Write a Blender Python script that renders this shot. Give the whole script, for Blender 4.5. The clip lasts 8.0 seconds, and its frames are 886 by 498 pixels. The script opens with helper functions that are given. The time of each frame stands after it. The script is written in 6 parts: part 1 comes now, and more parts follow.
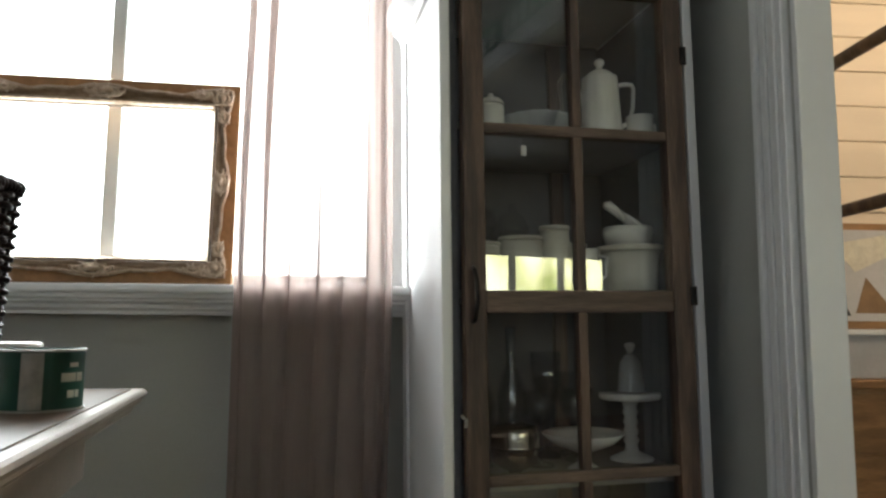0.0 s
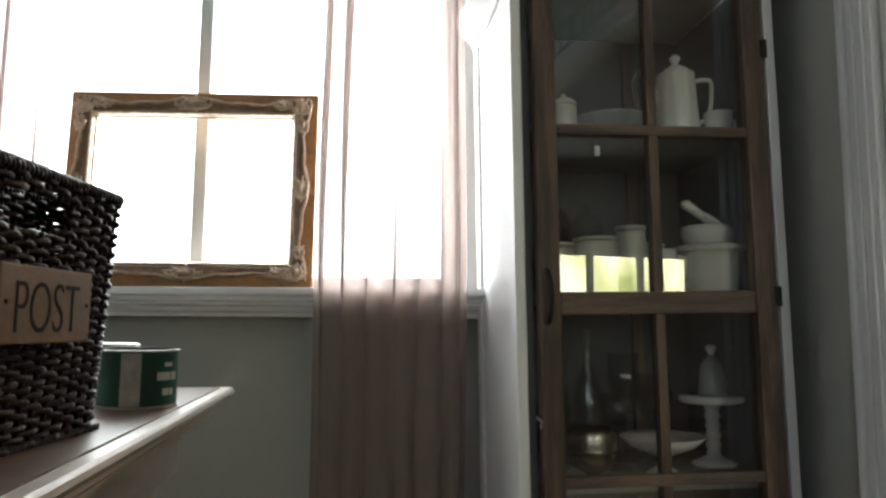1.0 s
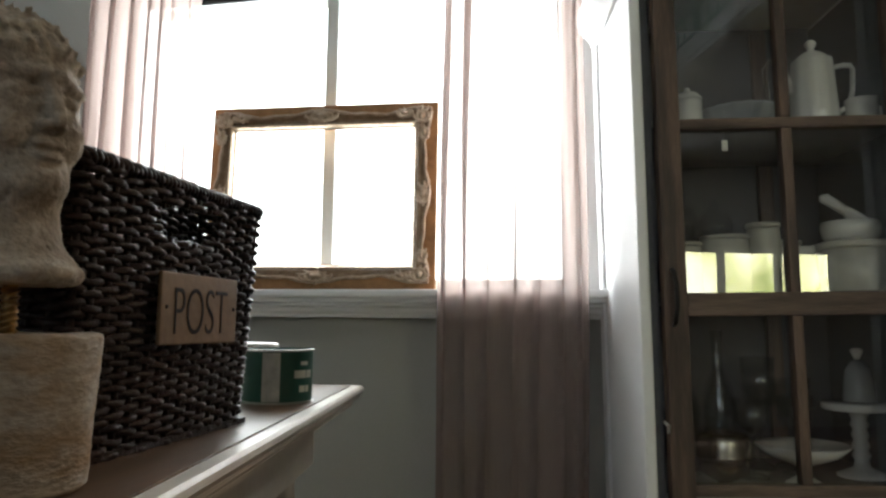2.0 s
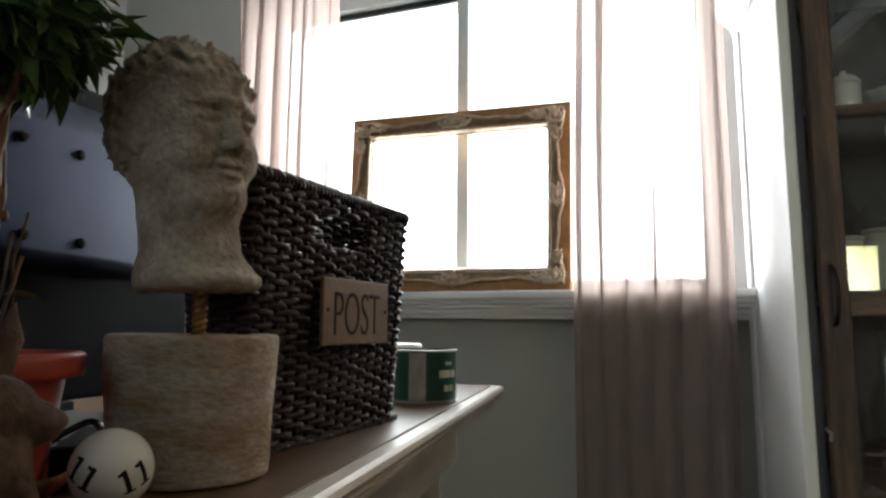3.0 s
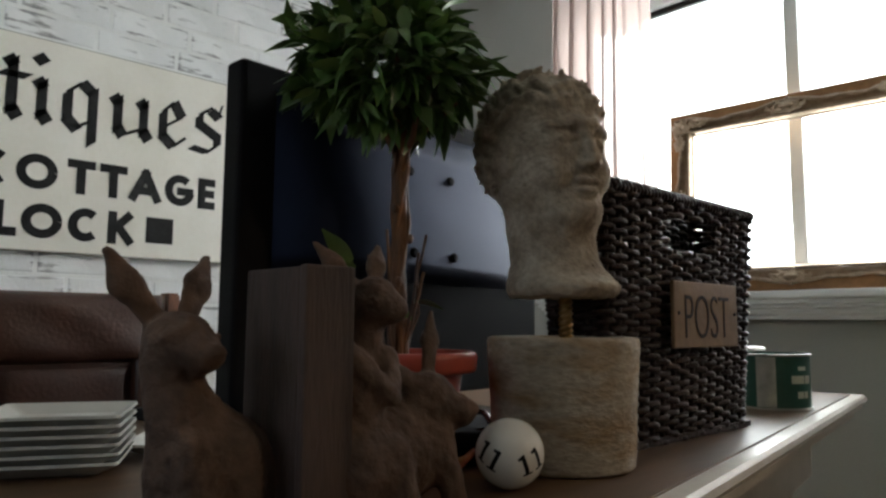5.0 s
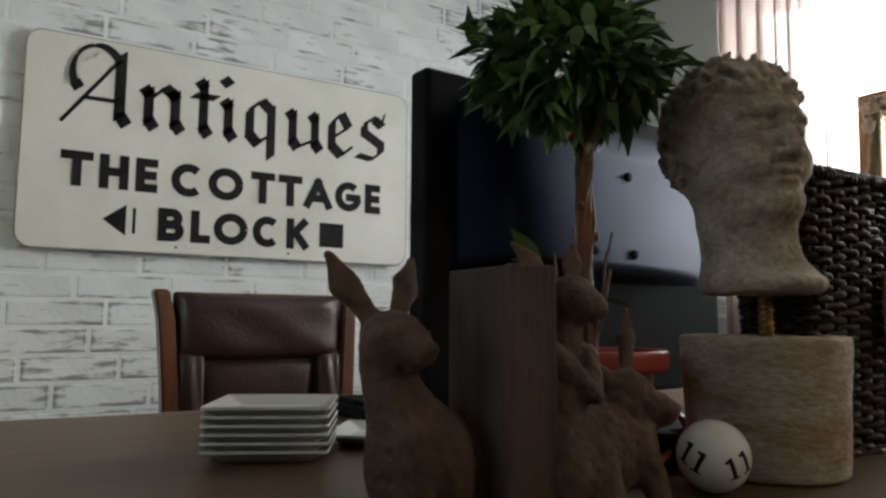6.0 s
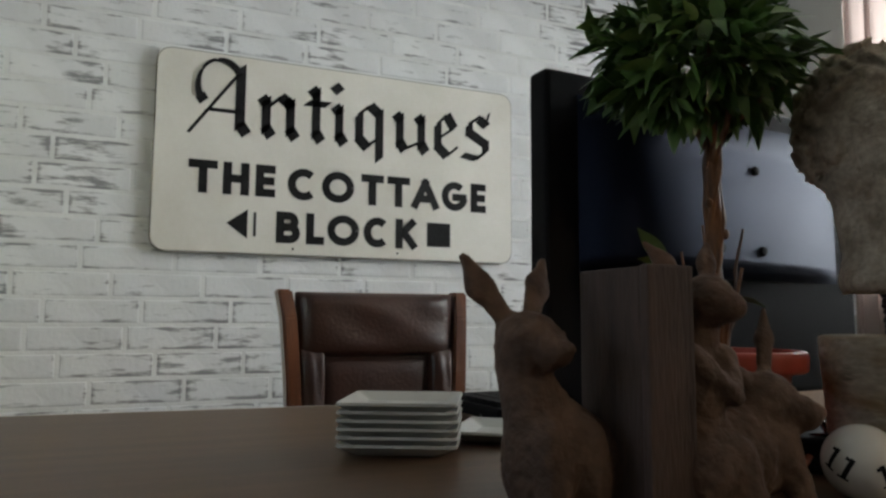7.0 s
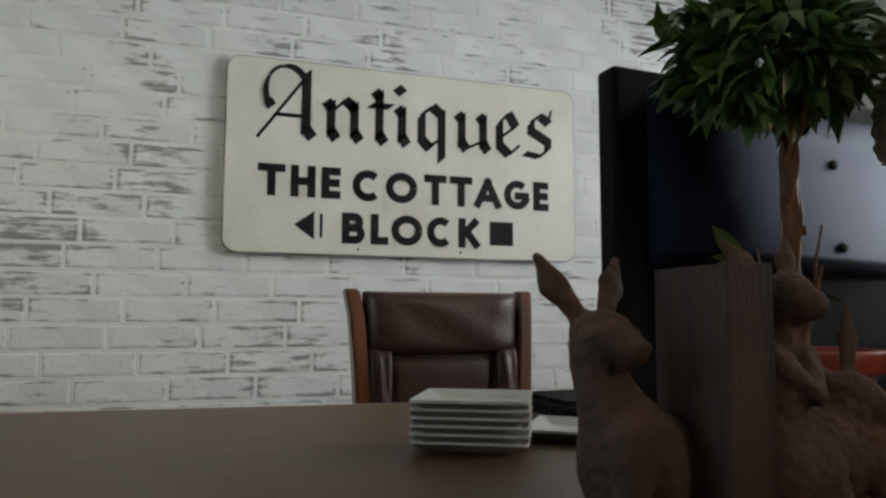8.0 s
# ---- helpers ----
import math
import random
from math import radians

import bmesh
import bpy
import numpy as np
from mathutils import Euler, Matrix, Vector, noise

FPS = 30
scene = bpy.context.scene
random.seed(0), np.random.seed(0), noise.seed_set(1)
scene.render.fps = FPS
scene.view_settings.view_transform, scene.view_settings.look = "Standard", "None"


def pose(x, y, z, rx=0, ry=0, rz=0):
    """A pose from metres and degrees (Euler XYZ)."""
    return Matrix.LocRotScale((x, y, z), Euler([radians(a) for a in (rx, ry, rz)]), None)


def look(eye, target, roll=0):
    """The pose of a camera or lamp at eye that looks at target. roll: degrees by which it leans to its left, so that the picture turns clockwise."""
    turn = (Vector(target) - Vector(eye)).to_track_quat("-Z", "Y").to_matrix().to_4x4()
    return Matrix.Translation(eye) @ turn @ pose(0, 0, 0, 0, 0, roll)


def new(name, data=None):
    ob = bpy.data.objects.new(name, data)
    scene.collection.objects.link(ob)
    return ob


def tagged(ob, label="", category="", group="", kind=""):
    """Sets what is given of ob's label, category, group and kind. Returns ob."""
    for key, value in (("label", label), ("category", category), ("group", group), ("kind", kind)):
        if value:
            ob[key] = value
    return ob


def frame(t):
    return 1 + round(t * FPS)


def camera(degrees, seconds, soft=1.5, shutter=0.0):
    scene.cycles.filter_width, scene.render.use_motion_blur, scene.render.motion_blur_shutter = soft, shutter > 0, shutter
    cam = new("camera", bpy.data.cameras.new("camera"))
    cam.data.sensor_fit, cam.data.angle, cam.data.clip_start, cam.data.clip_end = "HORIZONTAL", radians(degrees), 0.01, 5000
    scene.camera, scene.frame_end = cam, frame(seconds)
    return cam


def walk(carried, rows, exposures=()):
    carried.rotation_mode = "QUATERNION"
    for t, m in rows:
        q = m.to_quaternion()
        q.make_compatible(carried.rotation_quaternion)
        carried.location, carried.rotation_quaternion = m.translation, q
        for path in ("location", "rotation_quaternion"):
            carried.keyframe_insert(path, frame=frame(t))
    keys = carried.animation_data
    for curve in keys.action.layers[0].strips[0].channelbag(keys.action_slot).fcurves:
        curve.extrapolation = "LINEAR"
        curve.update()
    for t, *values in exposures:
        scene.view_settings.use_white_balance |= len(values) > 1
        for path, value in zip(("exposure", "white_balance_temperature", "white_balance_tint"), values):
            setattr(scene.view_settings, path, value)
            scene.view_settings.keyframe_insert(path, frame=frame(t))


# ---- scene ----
cam = camera(64.0, 8.0, soft=2.5)
PATH = [
    (0, (-0.164, 0.244, 0.87), (-0.021, 2.227, 1.089), 0.5),
    (0.5, (-0.166, 0.237, 0.871), (-0.103, 2.224, 1.089), 0.5),
    (1, (-0.159, 0.229, 0.872), (-0.231, 2.216, 1.091), 0.5),
    (1.5, (-0.153, 0.22, 0.875), (-0.391, 2.194, 1.092), 0.6),
    (3, (-0.169, 0.19, 0.876), (-0.922, 2.03, 1.089), 0.5),
    (3.5, (-0.174, 0.179, 0.876), (-1.099, 1.939, 1.09), 0.4),
    (4, (-0.176, 0.165, 0.878), (-1.278, 1.821, 1.088), 0.5),
    (4.5, (-0.179, 0.147, 0.879), (-1.458, 1.671, 1.087), 0.5),
    (5, (-0.184, 0.133, 0.878), (-1.633, 1.497, 1.087), 0.4),
    (6.5, (-0.202, 0.088, 0.877), (-1.981, 0.981, 1.076), 0.3),
    (7, (-0.199, 0.077, 0.879), (-2.029, 0.859, 1.074), 0.3),
    (7.5, (-0.196, 0.069, 0.879), (-2.069, 0.743, 1.072), 0.3),
    (8, (-0.194, 0.065, 0.879), (-2.084, 0.689, 1.07), 0.2),
]
walk(cam, [(t, look(eye, target, roll)) for t, eye, target, roll in PATH], [(0, 0.12), (1.5, 0.06), (3, 0.0), (5, -0.03), (8, -0.08)])

# ---------------------------------------------------------------- light
world = bpy.data.worlds.new("world")
scene.world = world
world.use_nodes = True
wn = world.node_tree
sky = wn.nodes.new("ShaderNodeTexSky")
sky.sky_type = "NISHITA"
sky.sun_disc = False
sky.sun_elevation = radians(48)
sky.sun_rotation = radians(200)
wn.nodes["Background"].inputs[1].default_value = 0.12
wn.links.new(sky.outputs[0], wn.nodes["Background"].inputs[0])


def lamp(name, kind, matrix, power, color, size=(1, 1)):
    data = bpy.data.lights.new(name, kind)
    data.energy, data.color = power, color
    if kind == "AREA":
        data.shape, data.size, data.size_y = "RECTANGLE", size[0], size[1]
    elif kind == "POINT":
        data.shadow_soft_size = size[0]
    else:
        data.angle = radians(0.6)
    ob = new(name, data)
    ob.matrix_world = matrix
    return ob


lamp("sun", "SUN", look((3, -6, 8), (1.6, -0.5, 0)), 2.5, (1, 0.95, 0.88))
# daylight standing in the window openings; the back window is unseen
lamp("window_light", "AREA", look((-1.35, 2.75, 1.6), (-1.35, 0, 1.3)), 415, (0.91, 0.96, 1.0), (3.5, 2.6))
lamp("back_window_light", "AREA", look((-0.9, -1.72, 1.45), (-1.3, 1, 1.3)), 3.8, (0.84, 0.92, 1.0), (1.1, 0.9))

# fill added through an unseen opening, to brighten the cabinet front
lamp("cabinet_fill_light", "AREA", look((1.58, -3.2, 1.5), (0.9, 1.0, 1.1)), 13, (0.90, 0.95, 1.0), (0.7, 1.1))

# ---------------------------------------------------------------- materials
def material(name, color, rough=0.6, metal=0.0, vary=0.25, scale=6.0, fine=60.0, bump=0.15, dark=None, coat=0.0,
             rand=0.0, stretch=(1, 1, 1), spec=0.5, mixat=(0.4, 0.65)):
    """Two-scale noise between color and dark, with fine bump."""
    m = bpy.data.materials.new(name)
    m.use_nodes = True
    nt = m.node_tree
    b = nt.nodes["Principled BSDF"]
    b.inputs["Roughness"].default_value, b.inputs["Metallic"].default_value = rough, metal
    b.inputs["Coat Weight"].default_value = coat
    b.inputs["Specular IOR Level"].default_value = spec
    tc = nt.nodes.new("ShaderNodeTexCoord")
    mp = nt.nodes.new("ShaderNodeMapping")
    mp.inputs["Scale"].default_value = stretch
    nt.links.new(tc.outputs["Object"], mp.inputs[0])
    n1, n2 = nt.nodes.new("ShaderNodeTexNoise"), nt.nodes.new("ShaderNodeTexNoise")
    n1.inputs["Scale"].default_value, n1.inputs["Detail"].default_value = scale, 5
    n2.inputs["Scale"].default_value, n2.inputs["Detail"].default_value = fine, 3
    nt.links.new(mp.outputs[0], n1.inputs[0])
    nt.links.new(mp.outputs[0], n2.inputs[0])
    if dark is None:
        dark = tuple(c * (1 - vary) for c in color)
    ramp = nt.nodes.new("ShaderNodeValToRGB")
    ramp.color_ramp.elements[0].position, ramp.color_ramp.elements[1].position = mixat
    ramp.color_ramp.elements[0].color, ramp.color_ramp.elements[1].color = (*dark, 1), (*color, 1)
    nt.links.new(n1.outputs[0], ramp.inputs[0])
    fx = nt.nodes.new("ShaderNodeMixRGB")
    fx.blend_type = "OVERLAY"
    fx.inputs[0].default_value = min(0.6, vary)
    nt.links.new(ramp.outputs[0], fx.inputs[1])
    nt.links.new(n2.outputs[0], fx.inputs[2])
    last = fx.outputs[0]
    if rand:
        info = nt.nodes.new("ShaderNodeObjectInfo")
        hsv = nt.nodes.new("ShaderNodeHueSaturation")
        mr = nt.nodes.new("ShaderNodeMapRange")
        mr.inputs[3].default_value, mr.inputs[4].default_value = 1 - rand, 1 + rand
        nt.links.new(info.outputs["Random"], mr.inputs[0])
        nt.links.new(mr.outputs[0], hsv.inputs["Value"])
        nt.links.new(last, hsv.inputs["Color"])
        last = hsv.outputs[0]
    nt.links.new(last, b.inputs["Base Color"])
    if bump:
        bp = nt.nodes.new("ShaderNodeBump")
        bp.inputs["Strength"].default_value, bp.inputs["Distance"].default_value = bump, 0.006
        nt.links.new(n2.outputs[0], bp.inputs["Height"])
        nt.links.new(bp.outputs[0], b.inputs["Normal"])
    return m


def glass(name, tint=(1, 1, 1), rough=0.0):
    """Clear thin glass: see-through with a mirror gloss that grows at grazing angles."""
    m = bpy.data.materials.new(name)
    m.use_nodes = True
    nt = m.node_tree
    nt.nodes.clear()
    out, mix = nt.nodes.new("ShaderNodeOutputMaterial"), nt.nodes.new("ShaderNodeMixShader")
    tr, gl, fr = nt.nodes.new("ShaderNodeBsdfTransparent"), nt.nodes.new("ShaderNodeBsdfGlossy"), nt.nodes.new("ShaderNodeMath")
    lw, pw = nt.nodes.new("ShaderNodeLayerWeight"), nt.nodes.new("ShaderNodeMath")
    lw.inputs[0].default_value = 0.5
    pw.operation, fr.operation = "POWER", "MULTIPLY_ADD"
    pw.inputs[1].default_value = 5
    fr.inputs[1].default_value, fr.inputs[2].default_value = 0.85, 0.075
    nt.links.new(lw.outputs["Facing"], pw.inputs[0])
    nt.links.new(pw.outputs[0], fr.inputs[0])
    tr.inputs[0].default_value = (*tint, 1)
    gl.inputs["Roughness"].default_value = rough
    nt.links.new(fr.outputs[0], mix.inputs[0])
    nt.links.new(tr.outputs[0], mix.inputs[1])
    nt.links.new(gl.outputs[0], mix.inputs[2])
    nt.links.new(mix.outputs[0], out.inputs[0])
    return m


def sheer(name, color, clear):
    """Sheer woven cloth: part see-through, part glowing with the light behind it."""
    m = bpy.data.materials.new(name)
    m.use_nodes = True
    nt = m.node_tree
    nt.nodes.clear()
    out = nt.nodes.new("ShaderNodeOutputMaterial")
    a, c = nt.nodes.new("ShaderNodeMixShader"), nt.nodes.new("ShaderNodeMixShader")
    tr, tl, df = nt.nodes.new("ShaderNodeBsdfTransparent"), nt.nodes.new("ShaderNodeBsdfTranslucent"), nt.nodes.new("ShaderNodeBsdfDiffuse")
    tc, n = nt.nodes.new("ShaderNodeTexCoord"), nt.nodes.new("ShaderNodeTexNoise")
    mp, ramp = nt.nodes.new("ShaderNodeMapping"), nt.nodes.new("ShaderNodeValToRGB")
    mp.inputs["Scale"].default_value = (90, 90, 6)
    n.inputs["Scale"].default_value, n.inputs["Detail"].default_value = 3, 4
    ramp.color_ramp.elements[0].color = (*[v * 0.86 for v in color], 1)
    ramp.color_ramp.elements[1].color = (*color, 1)
    nt.links.new(tc.outputs["Object"], mp.inputs[0])
    nt.links.new(mp.outputs[0], n.inputs[0])
    nt.links.new(n.outputs[0], ramp.inputs[0])
    nt.links.new(ramp.outputs[0], tl.inputs[0])
    nt.links.new(ramp.outputs[0], df.inputs[0])
    a.inputs[0].default_value, c.inputs[0].default_value = 0.50, clear
    nt.links.new(tl.outputs[0], a.inputs[1])
    nt.links.new(df.outputs[0], a.inputs[2])
    nt.links.new(a.outputs[0], c.inputs[1])
    nt.links.new(tr.outputs[0], c.inputs[2])
    nt.links.new(c.outputs[0], out.inputs[0])
    return m


def glow(name, color, power):
    m = bpy.data.materials.new(name)
    m.use_nodes = True
    b = m.node_tree.nodes["Principled BSDF"]
    b.inputs["Base Color"].default_value = (*color, 1)
    b.inputs["Emission Color"].default_value, b.inputs["Emission Strength"].default_value = (*color, 1), power
    return m


PAINT = material("grey_wall_paint", (0.46, 0.47, 0.445), 0.75, vary=0.06, scale=2, fine=180, bump=0.05)
WHITE = material("white_trim_paint", (0.84, 0.85, 0.85), 0.4, vary=0.06, scale=3, fine=90, bump=0.05)
CEILING = material("ceiling_paint", (0.72, 0.72, 0.70), 0.85, vary=0.05, scale=2, fine=120)
FLOORWOOD = material("floor_boards", (0.24, 0.15, 0.09), 0.45, vary=0.4, scale=3, fine=40, stretch=(8, 0.7, 1), rand=0.2)
MORTAR = material("white_mortar", (0.78, 0.79, 0.79), 0.85, vary=0.12, scale=8, fine=90, bump=0.3)
VINYL = material("window_vinyl", (0.62, 0.66, 0.66), 0.4, vary=0.05, scale=5, fine=80, bump=0.03)
PANE = glass("clear_pane", (0.97, 0.98, 0.97))
CURTAIN = sheer("sheer_rose_cloth", (0.42, 0.325, 0.295), 0.235)
DESKTOP = material("desk_top_wood", (0.112, 0.062, 0.031), 0.42, vary=0.22, scale=5, fine=60, stretch=(10, 0.8, 1), bump=0.06, spec=0.35)
DESKPAINT = material("cream_desk_paint", (0.54, 0.49, 0.42), 0.40, vary=0.12, scale=6, fine=60, bump=0.06)
OLDWOOD = material("weathered_brown_wood", (0.15, 0.092, 0.062), 0.55, vary=0.5, dark=(0.055, 0.033, 0.024), scale=5, fine=50, stretch=(7, 7, 0.7), bump=0.3)
OLDWOODH = material("weathered_brown_rail", (0.16, 0.105, 0.075), 0.55, vary=0.5, dark=(0.06, 0.038, 0.028), scale=5, fine=50, stretch=(0.7, 7, 7), bump=0.3)
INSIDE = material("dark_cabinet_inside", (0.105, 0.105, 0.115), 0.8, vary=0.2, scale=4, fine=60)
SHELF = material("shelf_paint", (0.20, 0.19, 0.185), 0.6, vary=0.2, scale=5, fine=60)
IRON = material("black_iron", (0.03, 0.027, 0.025), 0.45, 0.7, vary=0.3, scale=30, fine=120)
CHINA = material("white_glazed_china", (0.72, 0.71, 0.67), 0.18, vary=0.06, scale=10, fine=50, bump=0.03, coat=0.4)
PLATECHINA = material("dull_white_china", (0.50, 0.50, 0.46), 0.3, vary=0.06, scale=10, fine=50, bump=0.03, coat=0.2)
CREAM = material("cream_enamel", (0.62, 0.60, 0.53), 0.3, vary=0.1, scale=8, fine=60, bump=0.03)
PRESSED = material("pressed_clear_glass", (0.66, 0.70, 0.73), 0.08, vary=0.1, scale=12, fine=40, bump=0.02, coat=0.8)
PRESSED.node_tree.nodes["Principled BSDF"].inputs["Transmission Weight"].default_value = 0.4
CLEAR = glass("clear_glassware", (0.90, 0.92, 0.93), 0.03)
SILVER = material("tarnished_silver", (0.62, 0.58, 0.50), 0.25, 1.0, vary=0.3, scale=12, fine=60, bump=0.08)
WICKER = material("dark_brown_wicker", (0.024, 0.0110, 0.0078), 0.42, vary=0.5, scale=25, fine=160, bump=0.3, spec=0.3)
KRAFT = material("tan_plaque", (0.21, 0.130, 0.066), 0.6, vary=0.2, scale=18, fine=120, bump=0.1)
INK = material("black_paint", (0.015, 0.015, 0.016), 0.65, vary=0.4, scale=30, fine=120, bump=0.1, spec=0.2)
CONCRETE = material("aged_concrete", (0.40, 0.345, 0.275), 0.92, vary=0.45, dark=(0.25, 0.205, 0.155), scale=30, fine=190, bump=0.55, spec=0.25)
CLAYPOT = material("rustic_concrete_pot", (0.36, 0.31, 0.245), 0.9, vary=0.5, dark=(0.25, 0.165, 0.085), scale=18, fine=110, bump=0.4, mixat=(0.34, 0.56), stretch=(1, 1, 2.2))
REBAR = material("rusty_gold_rod", (0.42, 0.26, 0.10), 0.4, 0.8, vary=0.4, scale=40, fine=120)
BALLWHITE = material("ivory_ball", (0.72, 0.71, 0.66), 0.25, vary=0.08, scale=20, fine=90, bump=0.02, coat=0.3)
RABBITCLAY = material("brown_cast_rabbit", (0.115, 0.068, 0.044), 0.8, vary=0.4, dark=(0.072, 0.042, 0.028), scale=40, fine=120, bump=0.5)
BLOCKWOOD = material("dull_brown_block", (0.066, 0.041, 0.033), 0.75, vary=0.4, scale=8, fine=80, stretch=(6, 6, 0.6), bump=0.25)
PLASTIC = material("glossy_black_plastic", (0.012, 0.012, 0.014), 0.22, vary=0.1, scale=6, fine=200, bump=0.0, coat=0.3, spec=0.7)
MATTBLACK = material("matt_black_plastic", (0.007, 0.007, 0.008), 0.6, vary=0.1, scale=6, fine=200, bump=0.05, spec=0.08)
SATIN = material("satin_blue_black_shell", (0.020, 0.026, 0.048), 0.58, 1.0, vary=0.05, scale=4, fine=200, bump=0.0)
GREYMARK = material("grey_emblem", (0.16, 0.16, 0.17), 0.35, 0.5, vary=0.1)
LEAF = material("green_leaf", (0.15, 0.26, 0.066), 0.34, vary=0.5, dark=(0.07, 0.150, 0.036), scale=14, fine=60, bump=0.15, rand=0.45)
BARK = material("topiary_bark", (0.21, 0.090, 0.031), 0.7, vary=0.6, dark=(0.06, 0.032, 0.02), scale=18, fine=90, stretch=(3, 3, 0.6), bump=0.5)
REDPOT = material("terracotta_red_plastic", (0.36, 0.052, 0.032), 0.4, vary=0.12, scale=10, fine=80, bump=0.04)
MOSS = material("dry_moss", (0.20, 0.10, 0.035), 0.8, vary=0.5, dark=(0.28, 0.05, 0.02), scale=30, fine=120, bump=0.6)
TINGREEN = material("green_tin_paint", (0.008, 0.075, 0.050), 0.45, vary=0.25, scale=14, fine=80, bump=0.04)
TIN = material("bare_tin", (0.50, 0.48, 0.42), 0.35, 0.5, vary=0.25, scale=20, fine=90, bump=0.05)
LABELCREAM = material("cream_print", (0.62, 0.60, 0.50), 0.5, vary=0.15, scale=30, fine=90, bump=0.03)
GILT = material("worn_gilt", (0.56, 0.44, 0.33), 0.30, 0.45, vary=0.15, dark=(0.42, 0.31, 0.215), scale=60, fine=220, bump=0.12)
GILTCOVE = material("bronzed_cove", (0.34, 0.235, 0.15), 0.38, 0.35, vary=0.2, dark=(0.25, 0.165, 0.10), scale=45, fine=200, bump=0.12)
GILTEDGE = material("gold_brown_edge", (0.40, 0.20, 0.075), 0.45, 0.2, vary=0.3, scale=9, fine=80, bump=0.2)
SIGNBOARD = material("cream_sign_board", (0.76, 0.735, 0.68), 0.42, vary=0.1, dark=(0.68, 0.655, 0.59), scale=4, fine=70, bump=0.06)
SIGNEDGE = material("grey_sign_edge", (0.33, 0.32, 0.28), 0.6, vary=0.3, scale=10, fine=70)
LEATHER = material("dark_brown_leather", (0.042, 0.0145, 0.008), 0.40, vary=0.35, scale=9, fine=130, bump=0.2, coat=0.06)
CHAIRWOOD = material("red_brown_chair_wood", (0.13, 0.042, 0.016), 0.32, vary=0.4, scale=6, fine=60, stretch=(6, 6, 0.6), bump=0.1, coat=0.3)
SHIPLAP = material("warm_shiplap_paint", (0.78, 0.68, 0.54), 0.6, vary=0.08, scale=3, fine=70, stretch=(0.5, 4, 4), bump=0.06)
PINE = material("knotty_pine", (0.30, 0.165, 0.07), 0.5, vary=0.4, scale=5, fine=50, stretch=(0.7, 6, 6), bump=0.15)
GREYBOX = material("grey_painted_box", (0.45, 0.46, 0.48), 0.6, vary=0.1, scale=6, fine=60)
LAWN = material("lawn", (0.07, 0.12, 0.035), 0.9, vary=0.4, scale=0.6, fine=9, bump=0.5)
SIGNGREEN = material("street_sign_green", (0.015, 0.20, 0.095), 0.4, vary=0.1)


def brick_material():
    """Whitewashed brick: white wash, worn to grey streaks along the arrises, each brick differently."""
    m = material("whitewashed_brick", (0.76, 0.77, 0.78), 0.8, vary=0.10, scale=7, fine=80, bump=0.22, rand=0.04)
    nt = m.node_tree
    b = nt.nodes["Principled BSDF"]
    base = b.inputs["Base Color"].links[0].from_socket
    geo = nt.nodes.new("ShaderNodeNewGeometry")
    mp, n = nt.nodes.new("ShaderNodeMapping"), nt.nodes.new("ShaderNodeTexNoise")
    mp.inputs["Scale"].default_value = (1, 7, 34)
    n.inputs["Scale"].default_value, n.inputs["Detail"].default_value, n.inputs["Roughness"].default_value = 1.6, 7, 0.65
    patch = nt.nodes.new("ShaderNodeTexNoise")
    patch.inputs["Scale"].default_value, patch.inputs["Detail"].default_value = 3.2, 2
    nt.links.new(geo.outputs["Position"], mp.inputs[0])
    nt.links.new(geo.outputs["Position"], patch.inputs[0])
    nt.links.new(mp.outputs[0], n.inputs[0])
    add = nt.nodes.new("ShaderNodeMath")
    add.operation = "MULTIPLY_ADD"
    add.inputs[1].default_value = 0.75
    nt.links.new(patch.outputs[0], add.inputs[0])
    nt.links.new(n.outputs[0], add.inputs[2])
    ramp = nt.nodes.new("ShaderNodeValToRGB")
    ramp.color_ramp.elements[0].position, ramp.color_ramp.elements[1].position = 0.765, 0.87
    ramp.color_ramp.elements[0].color, ramp.color_ramp.elements[1].color = (0, 0, 0, 1), (0.9, 0.9, 0.9, 1)
    wear = nt.nodes.new("ShaderNodeAttribute")
    wear.attribute_name = "wear"
    worn = nt.nodes.new("ShaderNodeMath")
    worn.operation = "MULTIPLY_ADD"
    worn.inputs[1].default_value = 0.10
    nt.links.new(wear.outputs["Fac"], worn.inputs[0])
    nt.links.new(add.outputs[0], worn.inputs[2])
    level = nt.nodes.new("ShaderNodeMath")
    level.operation = "MULTIPLY"
    level.inputs[1].default_value = 0.8
    nt.links.new(worn.outputs[0], level.inputs[0])
    nt.links.new(level.outputs[0], ramp.inputs[0])
    mix = nt.nodes.new("ShaderNodeMixRGB")
    mix.inputs[2].default_value = (0.22, 0.22, 0.23, 1)
    nt.links.new(ramp.outputs[0], mix.inputs[0])
    nt.links.new(base, mix.inputs[1])
    nt.links.new(mix.outputs[0], b.inputs["Base Color"])
    return m


BRICK = brick_material()

# ---------------------------------------------------------------- mesh helpers
def finish(bm, name, mat, parent=None, label="", smooth=False):
    me = bpy.data.meshes.new(name)
    bmesh.ops.recalc_face_normals(bm, faces=bm.faces)
    bm.to_mesh(me)
    bm.free()
    me.materials.append(mat)
    if smooth:
        me.shade_smooth()
    ob = new(name, me)
    if parent is not None:
        ob.parent = parent
    if label:
        ob["label"] = label
    return ob


def part(name, bm, mat, parent, label="", smooth=False):
    return finish(bm, name, mat, parent, label, smooth)


